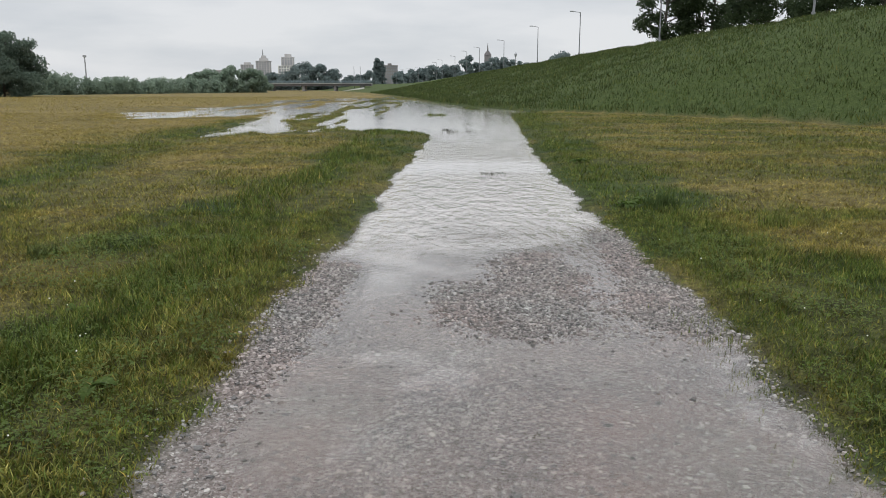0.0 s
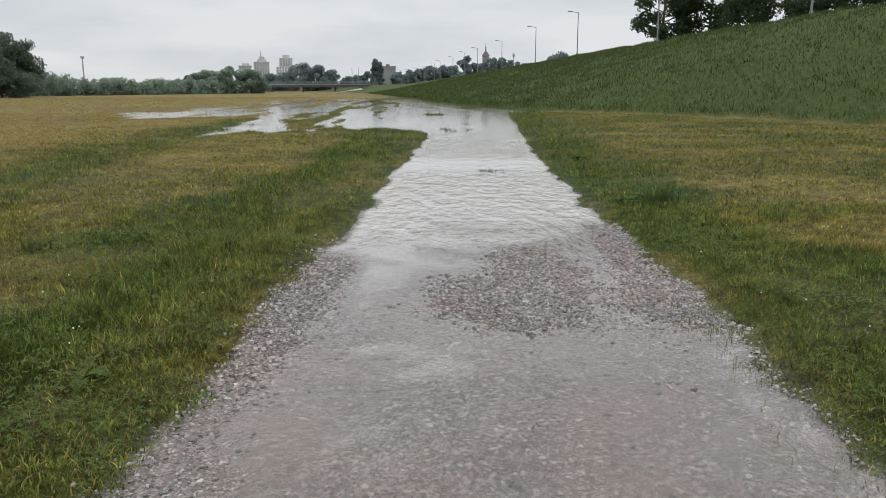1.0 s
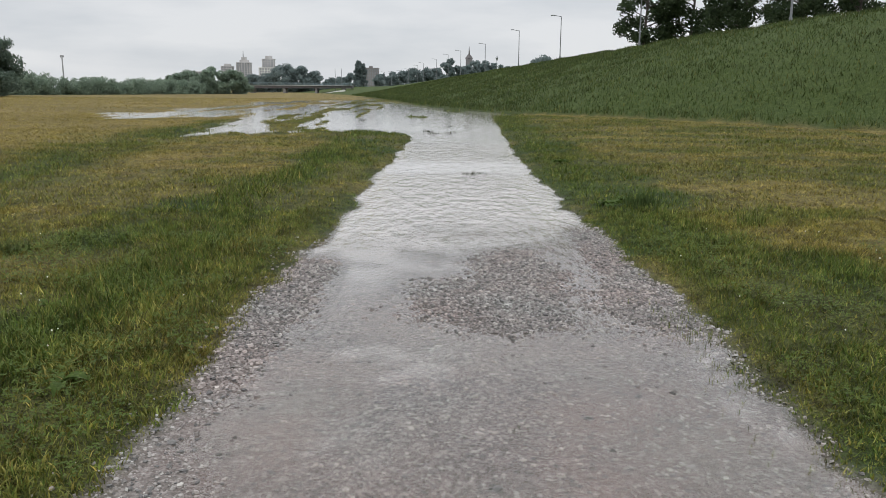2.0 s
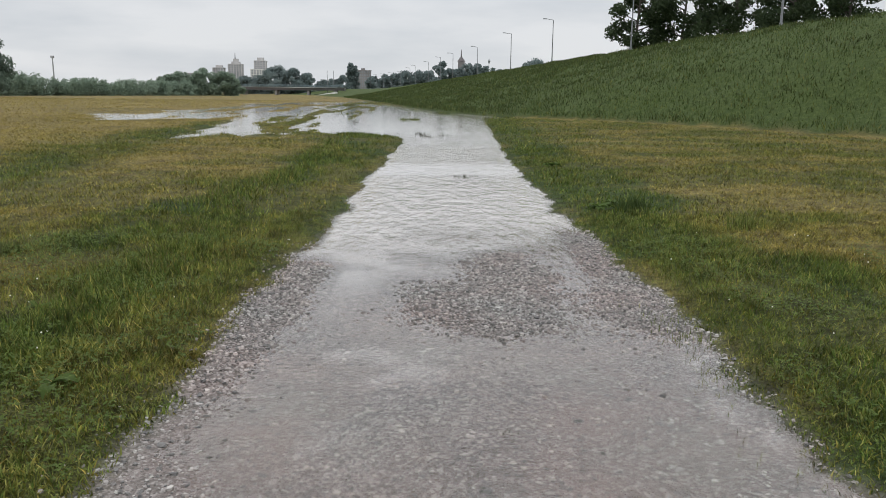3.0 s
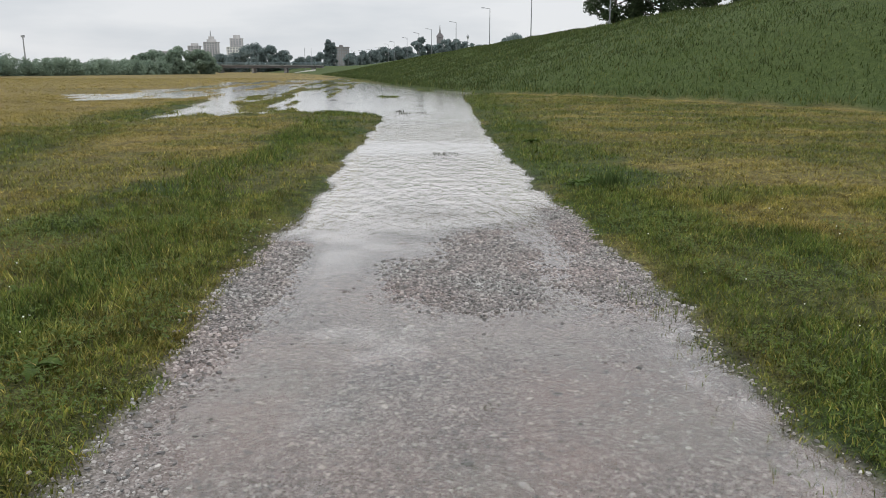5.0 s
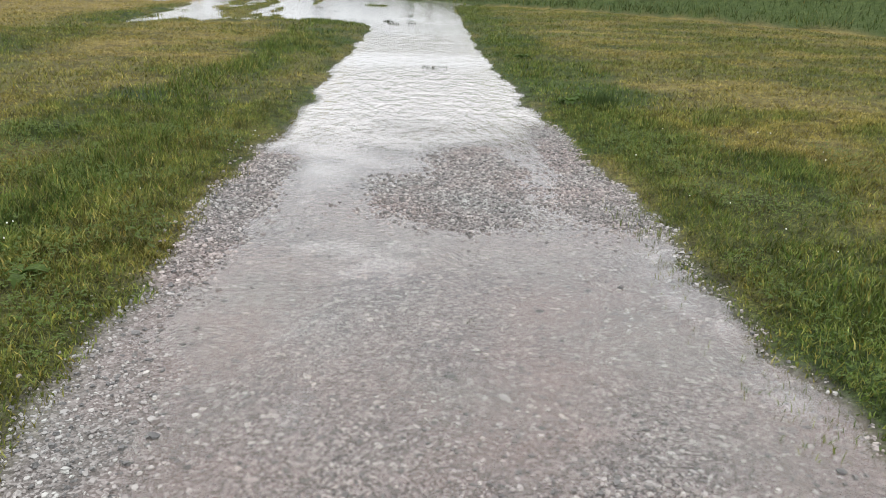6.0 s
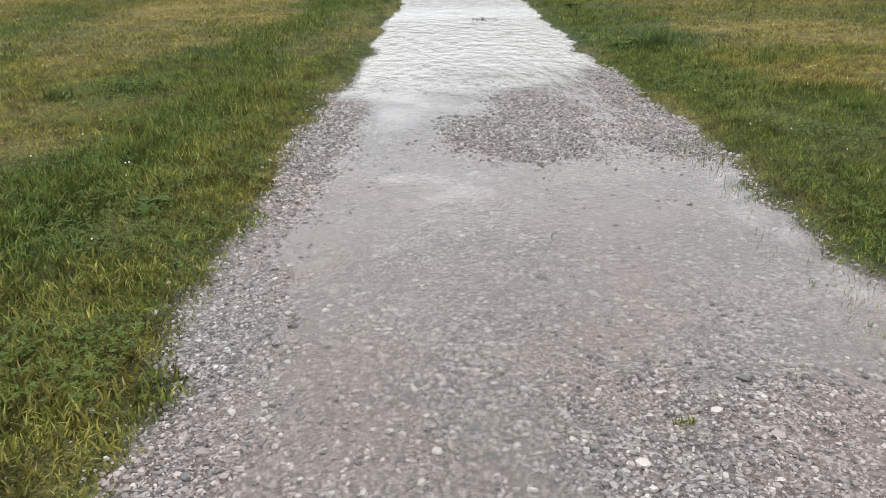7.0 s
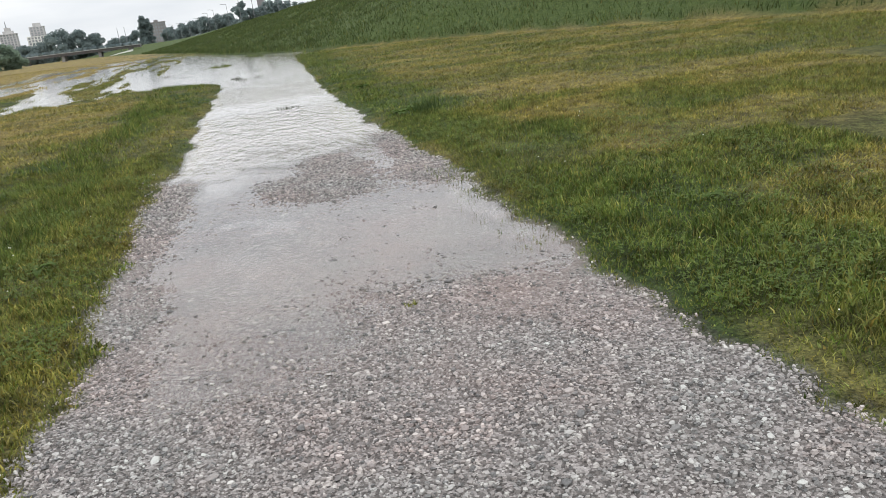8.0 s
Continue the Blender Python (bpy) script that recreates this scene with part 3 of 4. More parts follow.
# ---- trees ----
def leaf_cloud(centres, radii, n, size, seed):
    """Many small leaf blades in clumps about the given centres."""
    g = np.random.default_rng(seed)
    centres, radii = np.asarray(centres, float), np.asarray(radii, float)
    pick = g.choice(len(centres), n, p=radii ** 2 / np.sum(radii ** 2))
    d = g.normal(0, 1, (n, 3))
    d /= np.linalg.norm(d, axis=1)[:, None]
    p = centres[pick] + d * (radii[pick] * g.random(n) ** 0.45)[:, None] * np.array([1, 1, 0.8])
    u = g.normal(0, 1, (n, 3))
    u /= np.linalg.norm(u, axis=1)[:, None]
    w = np.cross(u, g.normal(0, 1, (n, 3)))
    w /= np.linalg.norm(w, axis=1)[:, None]
    s = size * g.uniform(0.6, 1.4, n)[:, None]
    v = np.stack([p - u * s, p + w * s * 0.5, p + u * s, p - w * s * 0.5], 1).reshape(-1, 3)
    f = (np.arange(n)[:, None] * 4 + np.array([0, 1, 2, 3])[None])
    return v, f


def tree(name, label, m, height, radius, trunk, nleaf, leaf, mat, seed, clumps=26, slim=1.0, low=0.18, limbs=False):
    g = random.Random(seed)
    top = thing(name, m, label, "tree")
    bm = bmesh.new()
    r0 = max(0.12, height * 0.022)
    pts = [Vector((0, 0, -0.3)), Vector((g.uniform(-.1, .1), g.uniform(-.1, .1), trunk)), Vector((g.uniform(-.4, .4), g.uniform(-.4, .4), height * 0.62)), Vector((g.uniform(-.3, .3), g.uniform(-.3, .3), height * 0.92))]
    for k in range(3):
        add_limb(bm, pts[k], pts[k + 1], r0 * (1 - 0.3 * k), r0 * (0.7 - 0.3 * k))
    trunk_ob = part("trunk", bm, MAT_BARK, top, "dark tapered trunk")
    bm = None if limbs else bmesh.new()
    centres, radii = [], []
    for k in range(clumps):
        u = (k + 0.5) / clumps
        zz = height * (low + (0.97 - low) * u)
        wide = radius * math.sqrt(max(0.05, 1 - ((u - 0.42) / 0.62) ** 2))
        a, q = g.uniform(0, 2 * math.pi), g.uniform(0.35, 1.0) * slim
        c = Vector((math.cos(a) * wide * q, math.sin(a) * wide * q, zz + g.uniform(-0.04, 0.04) * height))
        centres.append(c[:])
        radii.append(radius * (g.uniform(0.16, 0.36) if limbs else g.uniform(0.24, 0.46)))
        if k % 2 == 0:
            b0 = pts[1].lerp(pts[2], min(1, max(0.0, (zz - trunk) / (height * 0.62 - trunk + 0.01) - 0.25)))
            one = bmesh.new() if limbs else bm
            add_limb(one, b0, c, r0 * 0.34, r0 * 0.08, 6)
            if limbs:
                part("limb", one, MAT_BARK, trunk_ob)
    if bm:
        part("limbs", bm, MAT_BARK, trunk_ob)
    v, f = leaf_cloud(centres, radii, nleaf, leaf, seed)
    crown = sheet("crown", v, f, mat)
    crown.parent = top
    return top


def on_ground(x, y, drop=0.0):
    return float(ground_height(np.array([x]), np.array([y]))[0]) - drop


# big trees on the levee's crest
for k, (x, y, h, r) in enumerate([(26.8, 97, 11.5, 4.2), (31.5, 94, 12.5, 4.4), (34, 84, 12.0, 4.6), (36, 76, 12.5, 4.4), (38.5, 70, 11.0, 4.4)]):
    tree("levee_tree", "large dark leafy tree standing on the levee crest", pose(x, y, on_ground(x, y), 0, 0, 70 * k), h, r, 2.0, 11500, 0.19, MAT_LEAF, 11 + k, 38, low=0.06 if k == 0 else 0.2, limbs=True)
# the broad tree at the meadow's edge
tree("meadow_tree", "broad dark green tree at the edge of the meadow", pose(-72.6, 130, 0), 10.2, 6.0, 1.0, 26000, 0.22, MAT_HAZED_MEADOW_LEAF, 31, 60, low=0.05, limbs=True)
tree("meadow_tree", "dark green tree behind the broad meadow tree", pose(-82.5, 132, 0), 10.0, 5.5, 1.0, 9000, 0.30, MAT_HAZED_MEADOW_LEAF, 32, 30, low=0.05)
# willows before the bridge
for k, (x, y, h, r) in enumerate([(-69, 232, 6.4, 4.2), (-64, 236, 7.4, 4.4), (-59, 238, 6.6, 4.0), (-73, 230, 5.4, 3.4), (-55.5, 240, 5.6, 3.2)]):
    tree("riverside_willow", "rounded willow by the river, haze painted into its leaf colour", pose(x, y, -0.1, 0, 0, 50 * k), h, r, 0.6, 4600, 0.38, MAT_HAZED_FAR_LEAF, 41 + k, 22, low=0.02)
# dark trees behind the bridge
for k, (x, y, h, r) in enumerate([(-76, 425, 14.2, 6.5), (-68, 425, 13.6, 6.0), (-61, 430, 11.0, 5.0), (-85, 430, 9.0, 6.0), (-94, 430, 8.5, 6.0), (-52, 440, 7.5, 4.0), (-47, 440, 8.0, 4.0), (-42, 440, 10.2, 4.2)]):
    tree("far_bank_tree", "dark rounded tree on the far bank behind the bridge", pose(x, y, -0.2, 0, 0, 40 * k), h, r * 1.15, 1.0, 4200, 0.62, MAT_HAZED_BANK_LEAF, 51 + k, 34, low=0.02)
poplar = tree("poplar", "tall dark columnar poplar beside the bridge", pose(-37.8, 450, -0.2), 18.2, 3.7, 1.0, 5200, 0.5, MAT_HAZED_BANK_LEAF, 71, 44, 0.62, low=0.06)
tree("poplar", "second slim dark poplar behind the first", pose(-35.3, 452, -0.2), 17.0, 3.0, 1.0, 3600, 0.5, MAT_HAZED_BANK_LEAF, 72, 40, 0.62, low=0.06)
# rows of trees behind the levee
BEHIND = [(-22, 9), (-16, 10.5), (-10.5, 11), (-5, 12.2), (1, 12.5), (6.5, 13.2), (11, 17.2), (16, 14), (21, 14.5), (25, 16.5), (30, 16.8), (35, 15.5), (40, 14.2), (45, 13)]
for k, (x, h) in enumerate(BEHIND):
    tree("levee_back_tree", "dark tree behind the levee in a row", pose(x, 400 + 6 * (k % 3), -0.2, 0, 0, 33 * k), h, 5.0, 1.0, 2600, 0.65, MAT_HAZED_BANK_LEAF, 81 + k, 26, low=0.1)
tree("crest_bush", "low rounded dark tree behind the levee crest", pose(34.2, 222, 1.2), 9.2, 4.8, 1.2, 4500, 0.4, MAT_HAZED_BANK_LEAF, 99, 24, low=0.3)

# the thicket along the far side of the meadow
g = random.Random(5)
tc, tr = [], []
for k in range(170):
    u = k / 169
    y = 150 + u * 78 + g.uniform(-2, 8)
    x = -82 + u * 17 + g.uniform(-2, 2)
    hh = g.uniform(2.0, 3.7) * (1.25 if k % 17 == 3 else 1.0) + 1.2 * math.exp(-((u - 0.08) / 0.05) ** 2)
    for z in np.arange(0.5, hh, 0.9):
        tc.append((x + g.uniform(-1.2, 1.2), y + g.uniform(-1, 1), z))
        tr.append(g.uniform(0.8, 1.4))
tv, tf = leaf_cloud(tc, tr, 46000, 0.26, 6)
tagged(sheet("riverside_thicket", tv, tf, MAT_HAZED_FAR_LEAF), "dense thicket of shrubs along the meadow, haze painted into its leaf colour", "shrubs", kind="stuff")


# ---- street lamps on the levee ----
def street_lamp(m, height, arm=1.1, label="tall grey steel street lamp on the levee crest"):
    top = thing("street_lamp", m, label, "street lamp", "lamps along the levee")
    bm = bmesh.new()
    add_limb(bm, (0, 0, -0.4), (0, 0, 0.5), 0.15, 0.14, 12)
    part("base", bm, MAT_STEEL, top)
    bm = bmesh.new()
    add_limb(bm, (0, 0, 0.5), (0, 0, height), 0.09, 0.055, 12)
    part("pole", bm, MAT_STEEL, top)
    bm = bmesh.new()
    add_limb(bm, (0, 0, height - 0.05), (-arm, 0, height + 0.12), 0.05, 0.04, 8)
    arm_ob = part("arm", bm, MAT_STEEL, top)
    bm = bmesh.new()
    add_box(bm, -arm - 0.55, -arm + 0.1, -0.14, 0.14, height + 0.06, height + 0.2, 0.04)
    part("lamp_head", bm, MAT_LAMP, arm_ob, "flat grey lamp head")
    return top


first = street_lamp(pose(26.5, 57.5, on_ground(26.5, 57.5)), 6.6)
for x, y in [(23.8, 88), (21.3, 125), (17.7, 150), (14.0, 185), (6.8, 235), (9.5, 212), (3.6, 255), (-0.6, 275), (-2.8, 295), (-6.6, 310), (-10.5, 325), (-14.5, 338), (-18, 350), (-21.5, 360)]:
    s = 1.0 if y < 300 else 0.9
    copy_thing(first, pose(x, y, on_ground(x, y)) @ Matrix.Diagonal((s, s, s, 1)))
lantern = thing("park_lantern", pose(18.1, 200, on_ground(18.1, 200)), "short post lantern behind the levee crest", "lantern")
bm = bmesh.new()
add_limb(bm, (0, 0, -0.3), (0, 0, 3.6), 0.09, 0.06, 10)
part("pole", bm, MAT_STEEL, lantern)
bm = bmesh.new()
add_limb(bm, (0, 0, 3.55), (0, 0, 4.15), 0.16, 0.34, 8)
add_limb(bm, (0, 0, 4.15), (0, 0, 4.75), 0.40, 0.05, 8)
part("lantern_head", bm, MAT_LAMP, lantern)
mast = thing("floodlight_mast", pose(-113.3, 250, 0), "tall steel mast with a floodlight head", "mast")
bm = bmesh.new()
add_limb(bm, (0, 0, 0), (0, 0, 11.2), 0.28, 0.16, 10)
part("pole", bm, MAT_LAMP, mast)
bm = bmesh.new()
add_box(bm, -0.55, 0.55, -0.2, 0.2, 10.9, 11.6, 0.08)
part("lamp_head", bm, MAT_LAMP, mast)
for x in (-40.0, -37.2):
    ob = thing("flag_pole", pose(x, 352, 0), "slim grey pole beside the bridge", "pole", "poles by the bridge")
    bm = bmesh.new()
    add_limb(bm, (0, 0, 0), (0, 0, 10.6), 0.16, 0.09, 10)
    part("pole", bm, MAT_STEEL, ob)
    bm = bmesh.new()
    add_limb(bm, (0, 0, 10.6), (0, 0, 10.9), 0.14, 0.05, 8)
    part("finial", bm, MAT_LAMP, ob)

# ---- bridge ----
bridge = thing("bridge", pose(-56, 350, 0.5), "long low blue-grey road bridge on concrete piers", "bridge")
bm = bmesh.new()
add_box(bm, -27, 24, -4, 4, 2.75, 3.0, 0.05)
part("deck", bm, MAT_CONCRETE, bridge, "pale concrete deck edge")
bm = bmesh.new()
add_box(bm, -27, 24, -3.4, 3.4, 1.75, 2.746, 0.08)
part("girder", bm, MAT_ROOF, bridge, "dark steel girder")
bm = bmesh.new()
for z in (3.35, 3.7, 4.0):
    add_box(bm, -27, 24, -3.95, -3.87, z, z + 0.08)
rail = part("handrail", bm, MAT_PAINT, bridge, "blue-grey railing")
for k in range(26):
    bm = bmesh.new()
    add_box(bm, -26.9 + 2 * k, -26.8 + 2 * k, -3.96, -3.86, 3.0, 4.08)
    part("railing_post", bm, MAT_PAINT, rail)
for x in (-20, -6, 8, 20):
    bm = bmesh.new()
    add_box(bm, x - 0.6, x + 0.6, -3, 3, -1.0, 1.75, 0.15)
    part("pier", bm, MAT_FACADE_DARK, bridge)
ramp_walk = thing("concrete_ramp", pose(-39.5, 330, 0), "pale concrete ramp climbing to the bridge", "ramp")
bm = bmesh.new()
vs = [bm.verts.new(c) for c in ((-4, -2, -0.2), (6, -2, -0.2), (6, 2, -0.2), (-4, 2, -0.2), (-3.6, -2, 0.1), (6, -2, 1.7), (6, 2, 1.7), (-3.6, 2, 0.1))]
for q in ((0, 1, 2, 3), (4, 7, 6, 5), (0, 4, 5, 1), (1, 5, 6, 2), (2, 6, 7, 3), (3, 7, 4, 0)):
    bm.faces.new([vs[i] for i in q])
bmesh.ops.recalc_face_normals(bm, faces=bm.faces)
part("ramp", bm, MAT_PALE, ramp_walk)


# ---- buildings on the skyline ----
def block(name, label, m, w, d, h, wall, bays, floors, crown=(), recess=0.5):
    """A tall block: piers and floor bands stand proud of recessed windows; crown: stepped roof volumes (x0, x1, height)."""
    top = thing(name, m, label, "building")
    bm = bmesh.new()
    add_box(bm, -w / 2 + recess, w / 2 - recess, -d / 2 + recess, d / 2, 0, h)
    part("core", bm, wall, top)
    bay = w / bays
    for k in range(bays + 1):
        bm = bmesh.new()
        x = -w / 2 + bay * k
        add_box(bm, x - bay * 0.16, x + bay * 0.16, -d / 2, -d / 2 + recess + 0.02, 0, h + 0.4)
        part("pier", bm, wall, top)
    storey = h / floors
    for k in range(floors):
        bm = bmesh.new()
        add_box(bm, -w / 2, w / 2, -d / 2 + 0.12, -d / 2 + recess + 0.03, k * storey, k * storey + storey * 0.24)
        part("floor_band", bm, wall, top)
    for k in range(bays):
        for j in range(floors):
            bm = bmesh.new()
            x = -w / 2 + bay * (k + 0.5)
            add_box(bm, x - bay * 0.3, x + bay * 0.3, -d / 2 + 0.3, -d / 2 + recess + 0.05, (j + 0.27) * storey, (j + 0.97) * storey)
            part("window", bm, MAT_WINDOW, top)
    bm = bmesh.new()
    add_box(bm, -w / 2 - 0.2, w / 2 + 0.2, -d / 2 - 0.2, d / 2 + 0.2, h + 0.01, h + 0.9)
    part("roof", bm, wall, top)
    for k, (x0, x1, e) in enumerate(crown):
        bm = bmesh.new()
        add_box(bm, x0, x1, -d / 4 + 0.3 * k, d / 4 - 0.3 * k, h + 0.91, h + e)
        part("roof_house", bm, wall, top)
    return top


block("office_block", "grey-brown flat-roofed office block on the skyline", pose(-60.6, 900, 0), 16.0, 14, 25.5, MAT_FACADE_DARK, 6, 8, [(-3, 1, 3.0)])
tower = block("apartment_tower", "pale stepped apartment tower with roof mast", pose(-250, 1100, 0), 18, 16, 37, MAT_FACADE, 5, 13, [(-5.5, 5.5, 4.2), (-3, 3, 8.0)])
bm = bmesh.new()
add_limb(bm, (-1.0, 0, 44.9), (-1.0, 0, 53), 0.9, 0.35, 8)
part("roof_mast", bm, MAT_LAMP, tower)
block("apartment_tower", "pale stepped apartment tower, half hidden by willows", pose(-273, 1100, 0), 14, 16, 32, MAT_FACADE, 4, 11, [(-4, 4, 4.0)])
block("apartment_tower", "pale apartment tower with stepped roof", pose(-216, 1100, 0), 15, 16, 42, MAT_FACADE, 4, 14, [(-4, 4, 5.0)])
block("apartment_block", "pale lower apartment block beside a tower", pose(-213, 1078, 0), 22, 14, 30, MAT_PALE, 6, 9)
block("apartment_block", "long low pale apartment block above the thicket", pose(-338, 1100, 0), 20, 14, 19, MAT_FACADE, 6, 6)
block("apartment_block", "small pale apartment block above the willows", pose(-312, 1100, 0), 13, 14, 24.5, MAT_FACADE, 4, 8)

church = thing("church", pose(23.5, 425, 0), "dark church tower with a slim spire behind the levee", "church")
bm = bmesh.new()
add_box(bm, -1.7, 1.7, -1.7, 1.7, 0, 18.5, 0.1)
part("tower", bm, MAT_FACADE_DARK, church)
bm = bmesh.new()
add_limb(bm, (0, 0, 18.5), (0, 0, 20.6), 2.2, 0.8, 8)
add_limb(bm, (0, 0, 20.6), (0, 0, 25.0), 0.45, 0.05, 8)
part("spire", bm, MAT_ROOF, church)
bm = bmesh.new()
add_box(bm, -6, 6, -3, 3, 0, 14)
part("nave", bm, MAT_FACADE_DARK, church)


# ---- plants in and beside the track ----
def tuft(name, label, x, y, n, height, spread, dry, width, seed, mat=MAT_GRASS):
    g = np.random.default_rng(seed)
    a, r = g.uniform(0, 2 * math.pi, n), spread * g.random(n) ** 0.7
    px, py = x + np.cos(a) * r, y + np.sin(a) * r
    ob = blades(name, px, py, ground_height(px, py) - 0.01, height * g.uniform(0.5, 1.2, n), width * g.uniform(0.7, 1.4, n), np.clip(g.normal(0.5, 0.2, n), 0.05, 0.95), np.full(n, dry), mat, True)
    return tagged(ob, label, "grass tuft", kind="stuff")


tuft("grass_tuft", "small dark grass tuft standing in the shallow water", 0.433, 3.2, 22, 0.048, 0.055, 0.0, 0.0045, 1, MAT_WEED)
tuft("grass_tuft", "tiny yellow-green weed on the gravel", 0.568, 1.55, 40, 0.045, 0.035, 0.3, 0.006, 2)
tuft("weed_clump", "dark drowned weed clump in the flowing water", 0.9, 14.1, 120, 0.11, 0.26, 0.25, 0.026, 3, MAT_WEED)
tuft("tall_grass_tuft", "tall dark green grass tuft in the verge", 3.62, 8.2, 120, 0.21, 0.20, 0.12, 0.008, 4, MAT_GRASS)
tuft("tall_grass_tuft", "dark green grass tuft by the water's edge", 2.75, 9.6, 200, 0.26, 0.22, 0.0, 0.012, 5, MAT_TALL)
tuft("tall_grass_tuft", "dark grass tuft on the mown meadow", -3.58, 6.66, 160, 0.14, 0.14, 0.1, 0.010, 6, MAT_TALL)

for x, y, n, k in [(0.3, 27.6, 30, 41), (0.9, 28.2, 24, 42), (0.1, 29.0, 26, 43), (-0.9, 29.6, 24, 44), (1.1, 33.5, 20, 45), (2.1, 33.0, 20, 46), (-2.2, 36.5, 30, 47), (-3.1, 40.0, 30, 48)]:
    tuft("weed_clump", "small dark weed tuft standing in the flood", x, y, n, 0.16, 0.22, 0.1, 0.03, k, MAT_WEED)

# grass standing in the water along the track's edge
ex, ey = scatter(1500, 1.35, 1.95, 2.0, 5.6)
ek = (right_edge(ey) - ex > -0.05) & (vnoise(ex * 5, ey * 4, 77) > 0.45) & (rng.random(len(ex)) < step(0.45, 0.0, right_edge(ey) - ex))
ex, ey = ex[ek], ey[ek]
tagged(blades("flooded_grass", ex, ey, ground_height(ex, ey), rng.uniform(0.03, 0.075, len(ex)), rng.uniform(0.003, 0.005, len(ex)), rng.uniform(0.1, 0.7, len(ex)), rng.uniform(0, 0.25, len(ex)), MAT_GRASS, True), "sparse grass stems standing in the shallow water", "grass", kind="stuff")


# clover between the blades, with a few white heads
def clover(name, label, n, x0, x1, y0, y1):
    x, y = scatter(n, x0, x1, y0, y1)
    e = np.maximum(left_edge(y) - x, x - right_edge(y))
    keep = (e > 0.1) & (e < 2.6) & (fbm(x * 1.6, y * 1.6, 95) > 0.47 + 0.2 * rng.random(n)) & (rng.random(n) < step(-3.6, -2.2, y))
    x, y = x[keep], y[keep]
    n = len(x)
    p = np.stack([x, y, ground_height(x, y) + rng.uniform(0.025, 0.085, n)], 1)
    a, r, tip = rng.uniform(0, 2 * math.pi, n), rng.uniform(0.005, 0.010, n), rng.normal(0, 0.35, (n, 3, 2))
    leaves = []
    for k in range(3):
        t = a + k * 2.1
        u = np.stack([np.cos(t), np.sin(t), tip[:, k, 0] * 0.6], 1) * r[:, None]
        w = np.stack([-np.sin(t), np.cos(t), tip[:, k, 1] * 0.6], 1) * r[:, None] * 0.75
        leaves.append(np.stack([p, p + u * 0.9 + w, p + u * 1.9, p + u * 0.9 - w], 1))
    v = np.stack(leaves, 1).reshape(-1, 3)
    f = np.arange(n * 3)[:, None] * 4 + np.arange(4)[None]
    return tagged(sheet(name, v, f, MAT_CLOVER), label, "clover", kind="stuff")


clover("clover", "dark green clover leaves among the verge grass", 42000, -4.2, -1.0, -3, 7.5)
clover("clover", "patches of clover in the damp verge grass", 30000, 1.6, 4.4, -3, 7.5)
heads = bmesh.new()
g = random.Random(77)
for k in range(55):
    x, y = (g.uniform(-4.0, -1.35), g.uniform(-0.5, 7.5)) if k % 5 < 3 else (g.uniform(2.0, 4.2), g.uniform(0, 7.5))
    if vnoise(np.array([x * 0.9]), np.array([y * 0.9]), 3)[0] < 0.35:
        continue
    bmesh.ops.create_icosphere(heads, subdivisions=1, radius=g.uniform(0.004, 0.0065), matrix=Matrix.Translation((x, y, on_ground(x, y) + g.uniform(0.06, 0.11))))
tagged(part("clover_flowers", heads, MAT_PETAL), "scattered small white clover flower heads", "flowers", kind="stuff")


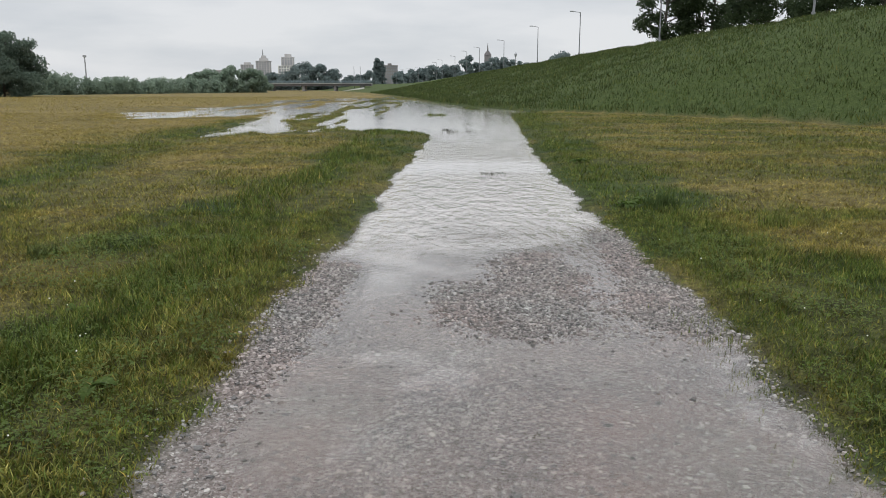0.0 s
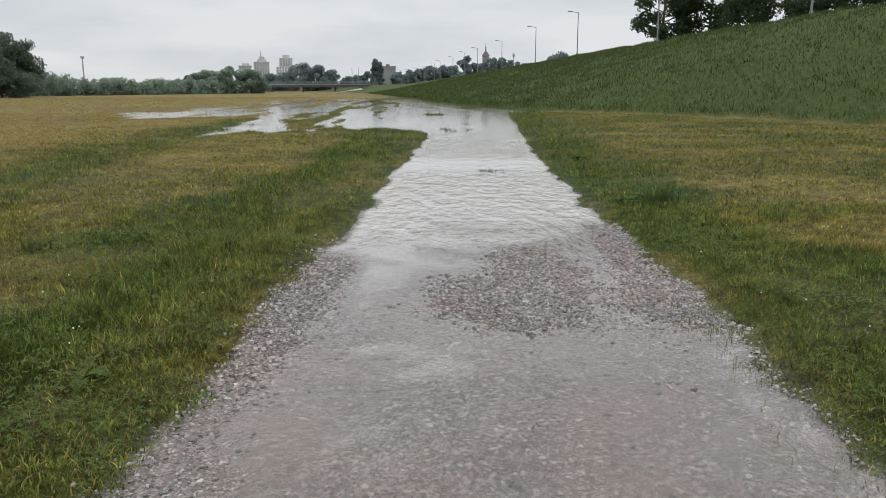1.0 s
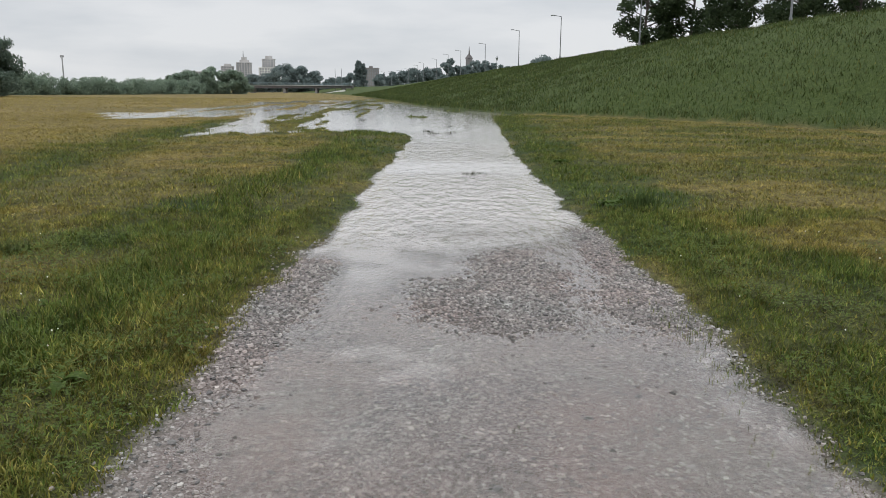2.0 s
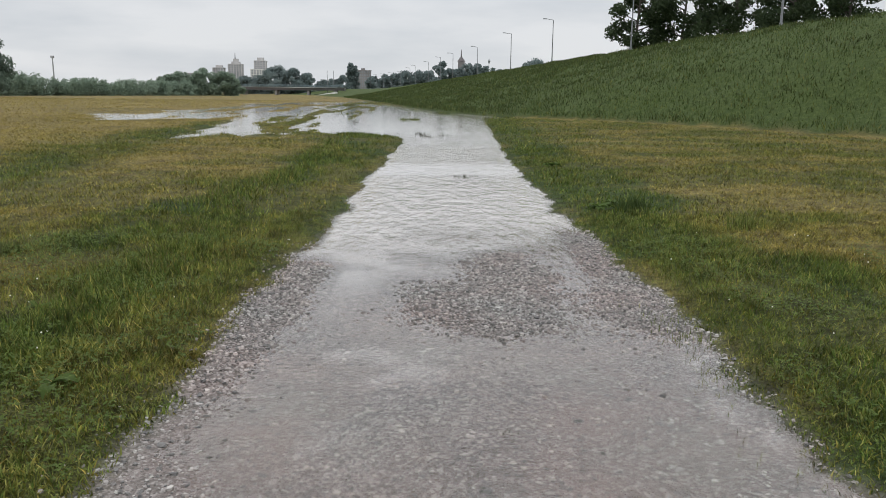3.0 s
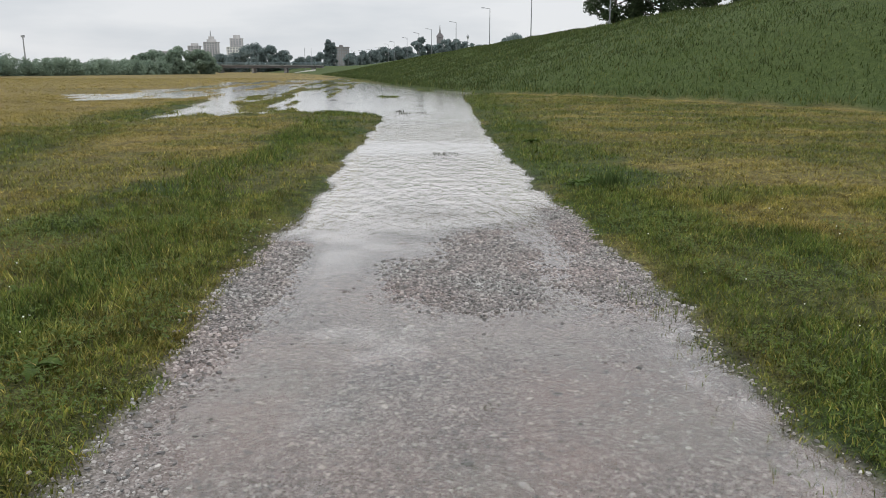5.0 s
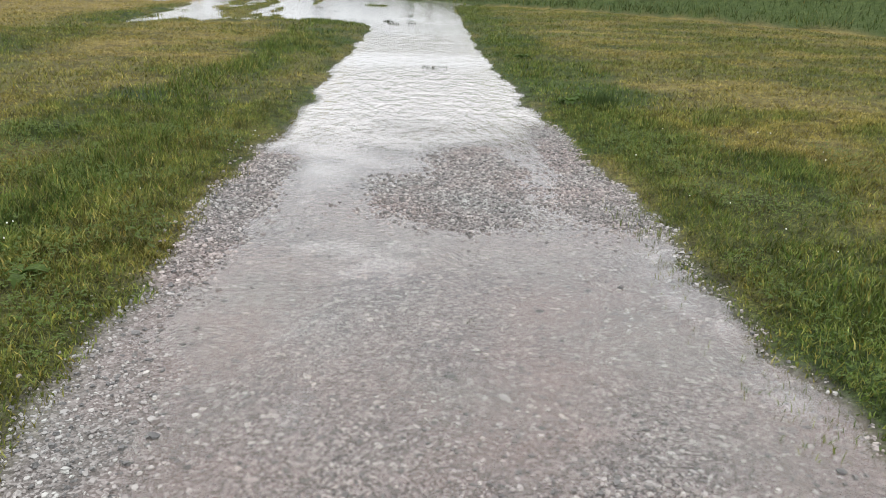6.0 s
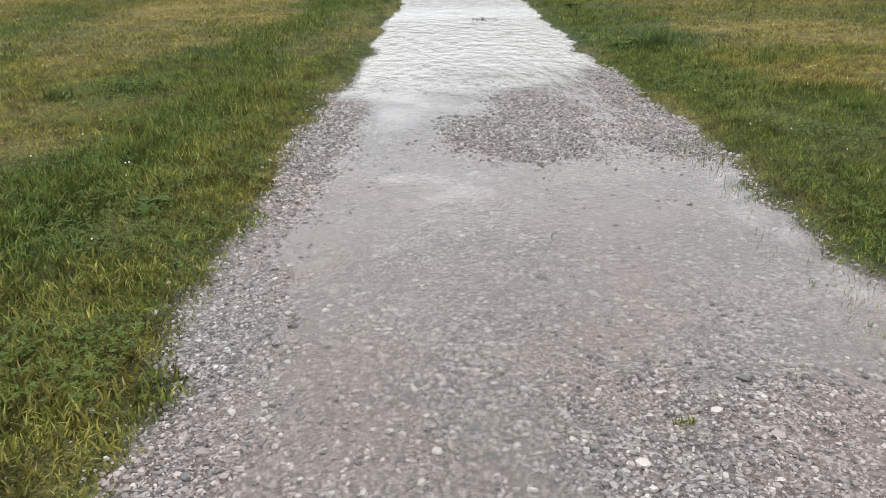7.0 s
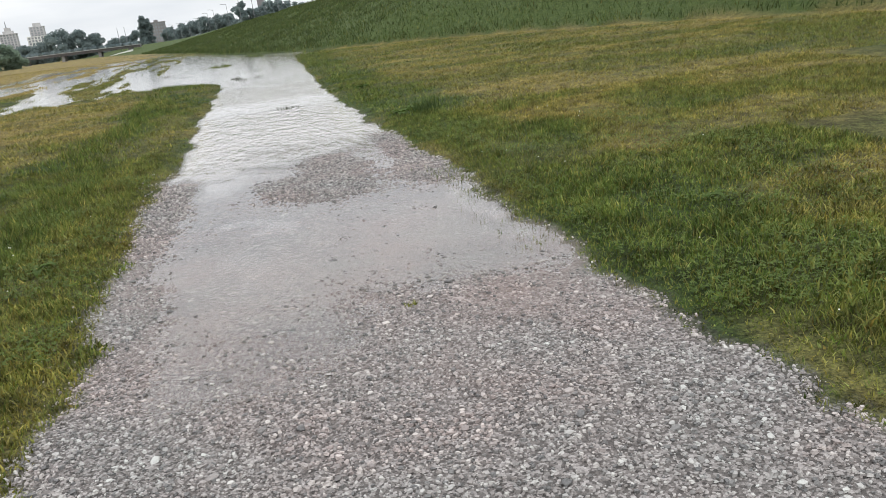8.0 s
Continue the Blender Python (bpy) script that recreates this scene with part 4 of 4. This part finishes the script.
# broad-leaved plants
def dock(x, y, size, n, seed, label):
    g = random.Random(seed)
    top = thing("dock_plant", pose(x, y, on_ground(x, y)), label, "plant")
    for k in range(n):
        a, l, up = 2.4 * k + g.uniform(-.3, .3), size * g.uniform(0.7, 1.2), g.uniform(0.35, 0.8)
        bm = bmesh.new()
        rows = []
        for i in range(6):
            u = i / 5
            w = l * 0.17 * math.sin(math.pi * min(1, u * 0.92 + 0.08)) + 0.002
            out, z = l * u * 0.85, l * (up * u - 0.55 * u * u) + 0.02
            rows.append([bm.verts.new((math.cos(a) * out - math.sin(a) * s * w, math.sin(a) * out + math.cos(a) * s * w, z + abs(s) * w * 0.35)) for s in (-1, 0, 1)])
        for q, r in zip(rows, rows[1:]):
            for i in range(2):
                bm.faces.new((q[i], q[i + 1], r[i + 1], r[i]))
        part("leaf", bm, MAT_DOCK, top)
    return top


for x, y, s, n, k in [(-1.78, 3.62, 0.16, 6, 1), (-2.9, 2.6, 0.14, 6, 2), (-2.0, 1.3, 0.15, 7, 3), (2.9, 2.2, 0.14, 6, 4), (-2.45, 4.9, 0.12, 5, 5)]:
    dock(x, y, s, n, k, "low broad-leaved green dock plant in the verge")
for x, y, s, n, k in [(2.36, 9.7, 0.2, 22, 6), (2.62, 10.1, 0.17, 18, 7), (2.75, 15.6, 0.24, 22, 8)]:
    dock(x, y, s, n, k, "dark leafy dock plant at the flooded track's edge")

# ---- the larger stones of the track, each on its own ----
g = np.random.default_rng(23)
pebble_meshes = []
for k in range(8):
    bm = bmesh.new()
    bmesh.ops.create_icosphere(bm, subdivisions=1, radius=1.0)
    for v in bm.verts:
        v.co = Vector((v.co.x * 1.25, v.co.y * 0.95, v.co.z * 0.55)) * float(g.uniform(0.78, 1.15))
    me = bpy.data.meshes.new("pebble")
    bm.to_mesh(me)
    bm.free()
    me.materials.append(MAT_PEBBLE)
    pebble_meshes.append(me)
made = 0
while made < 290:
    x, y = float(g.uniform(-1.5, 1.95)), float(g.uniform(-1.7, 4.6))
    if on_track(np.array([x]), np.array([y]))[0] < 0.7:
        continue
    r = float(0.011 + 0.014 * g.random() ** 2)
    ob = new("pebble", pebble_meshes[made % 8])
    ob.parent = ground
    ob.matrix_basis = pose(x, y, on_ground(x, y) + r * 0.18, float(g.normal(0, 9)), float(g.normal(0, 9)), float(g.uniform(0, 360))) @ Matrix.Diagonal((r, r, r, 1))
    made += 1
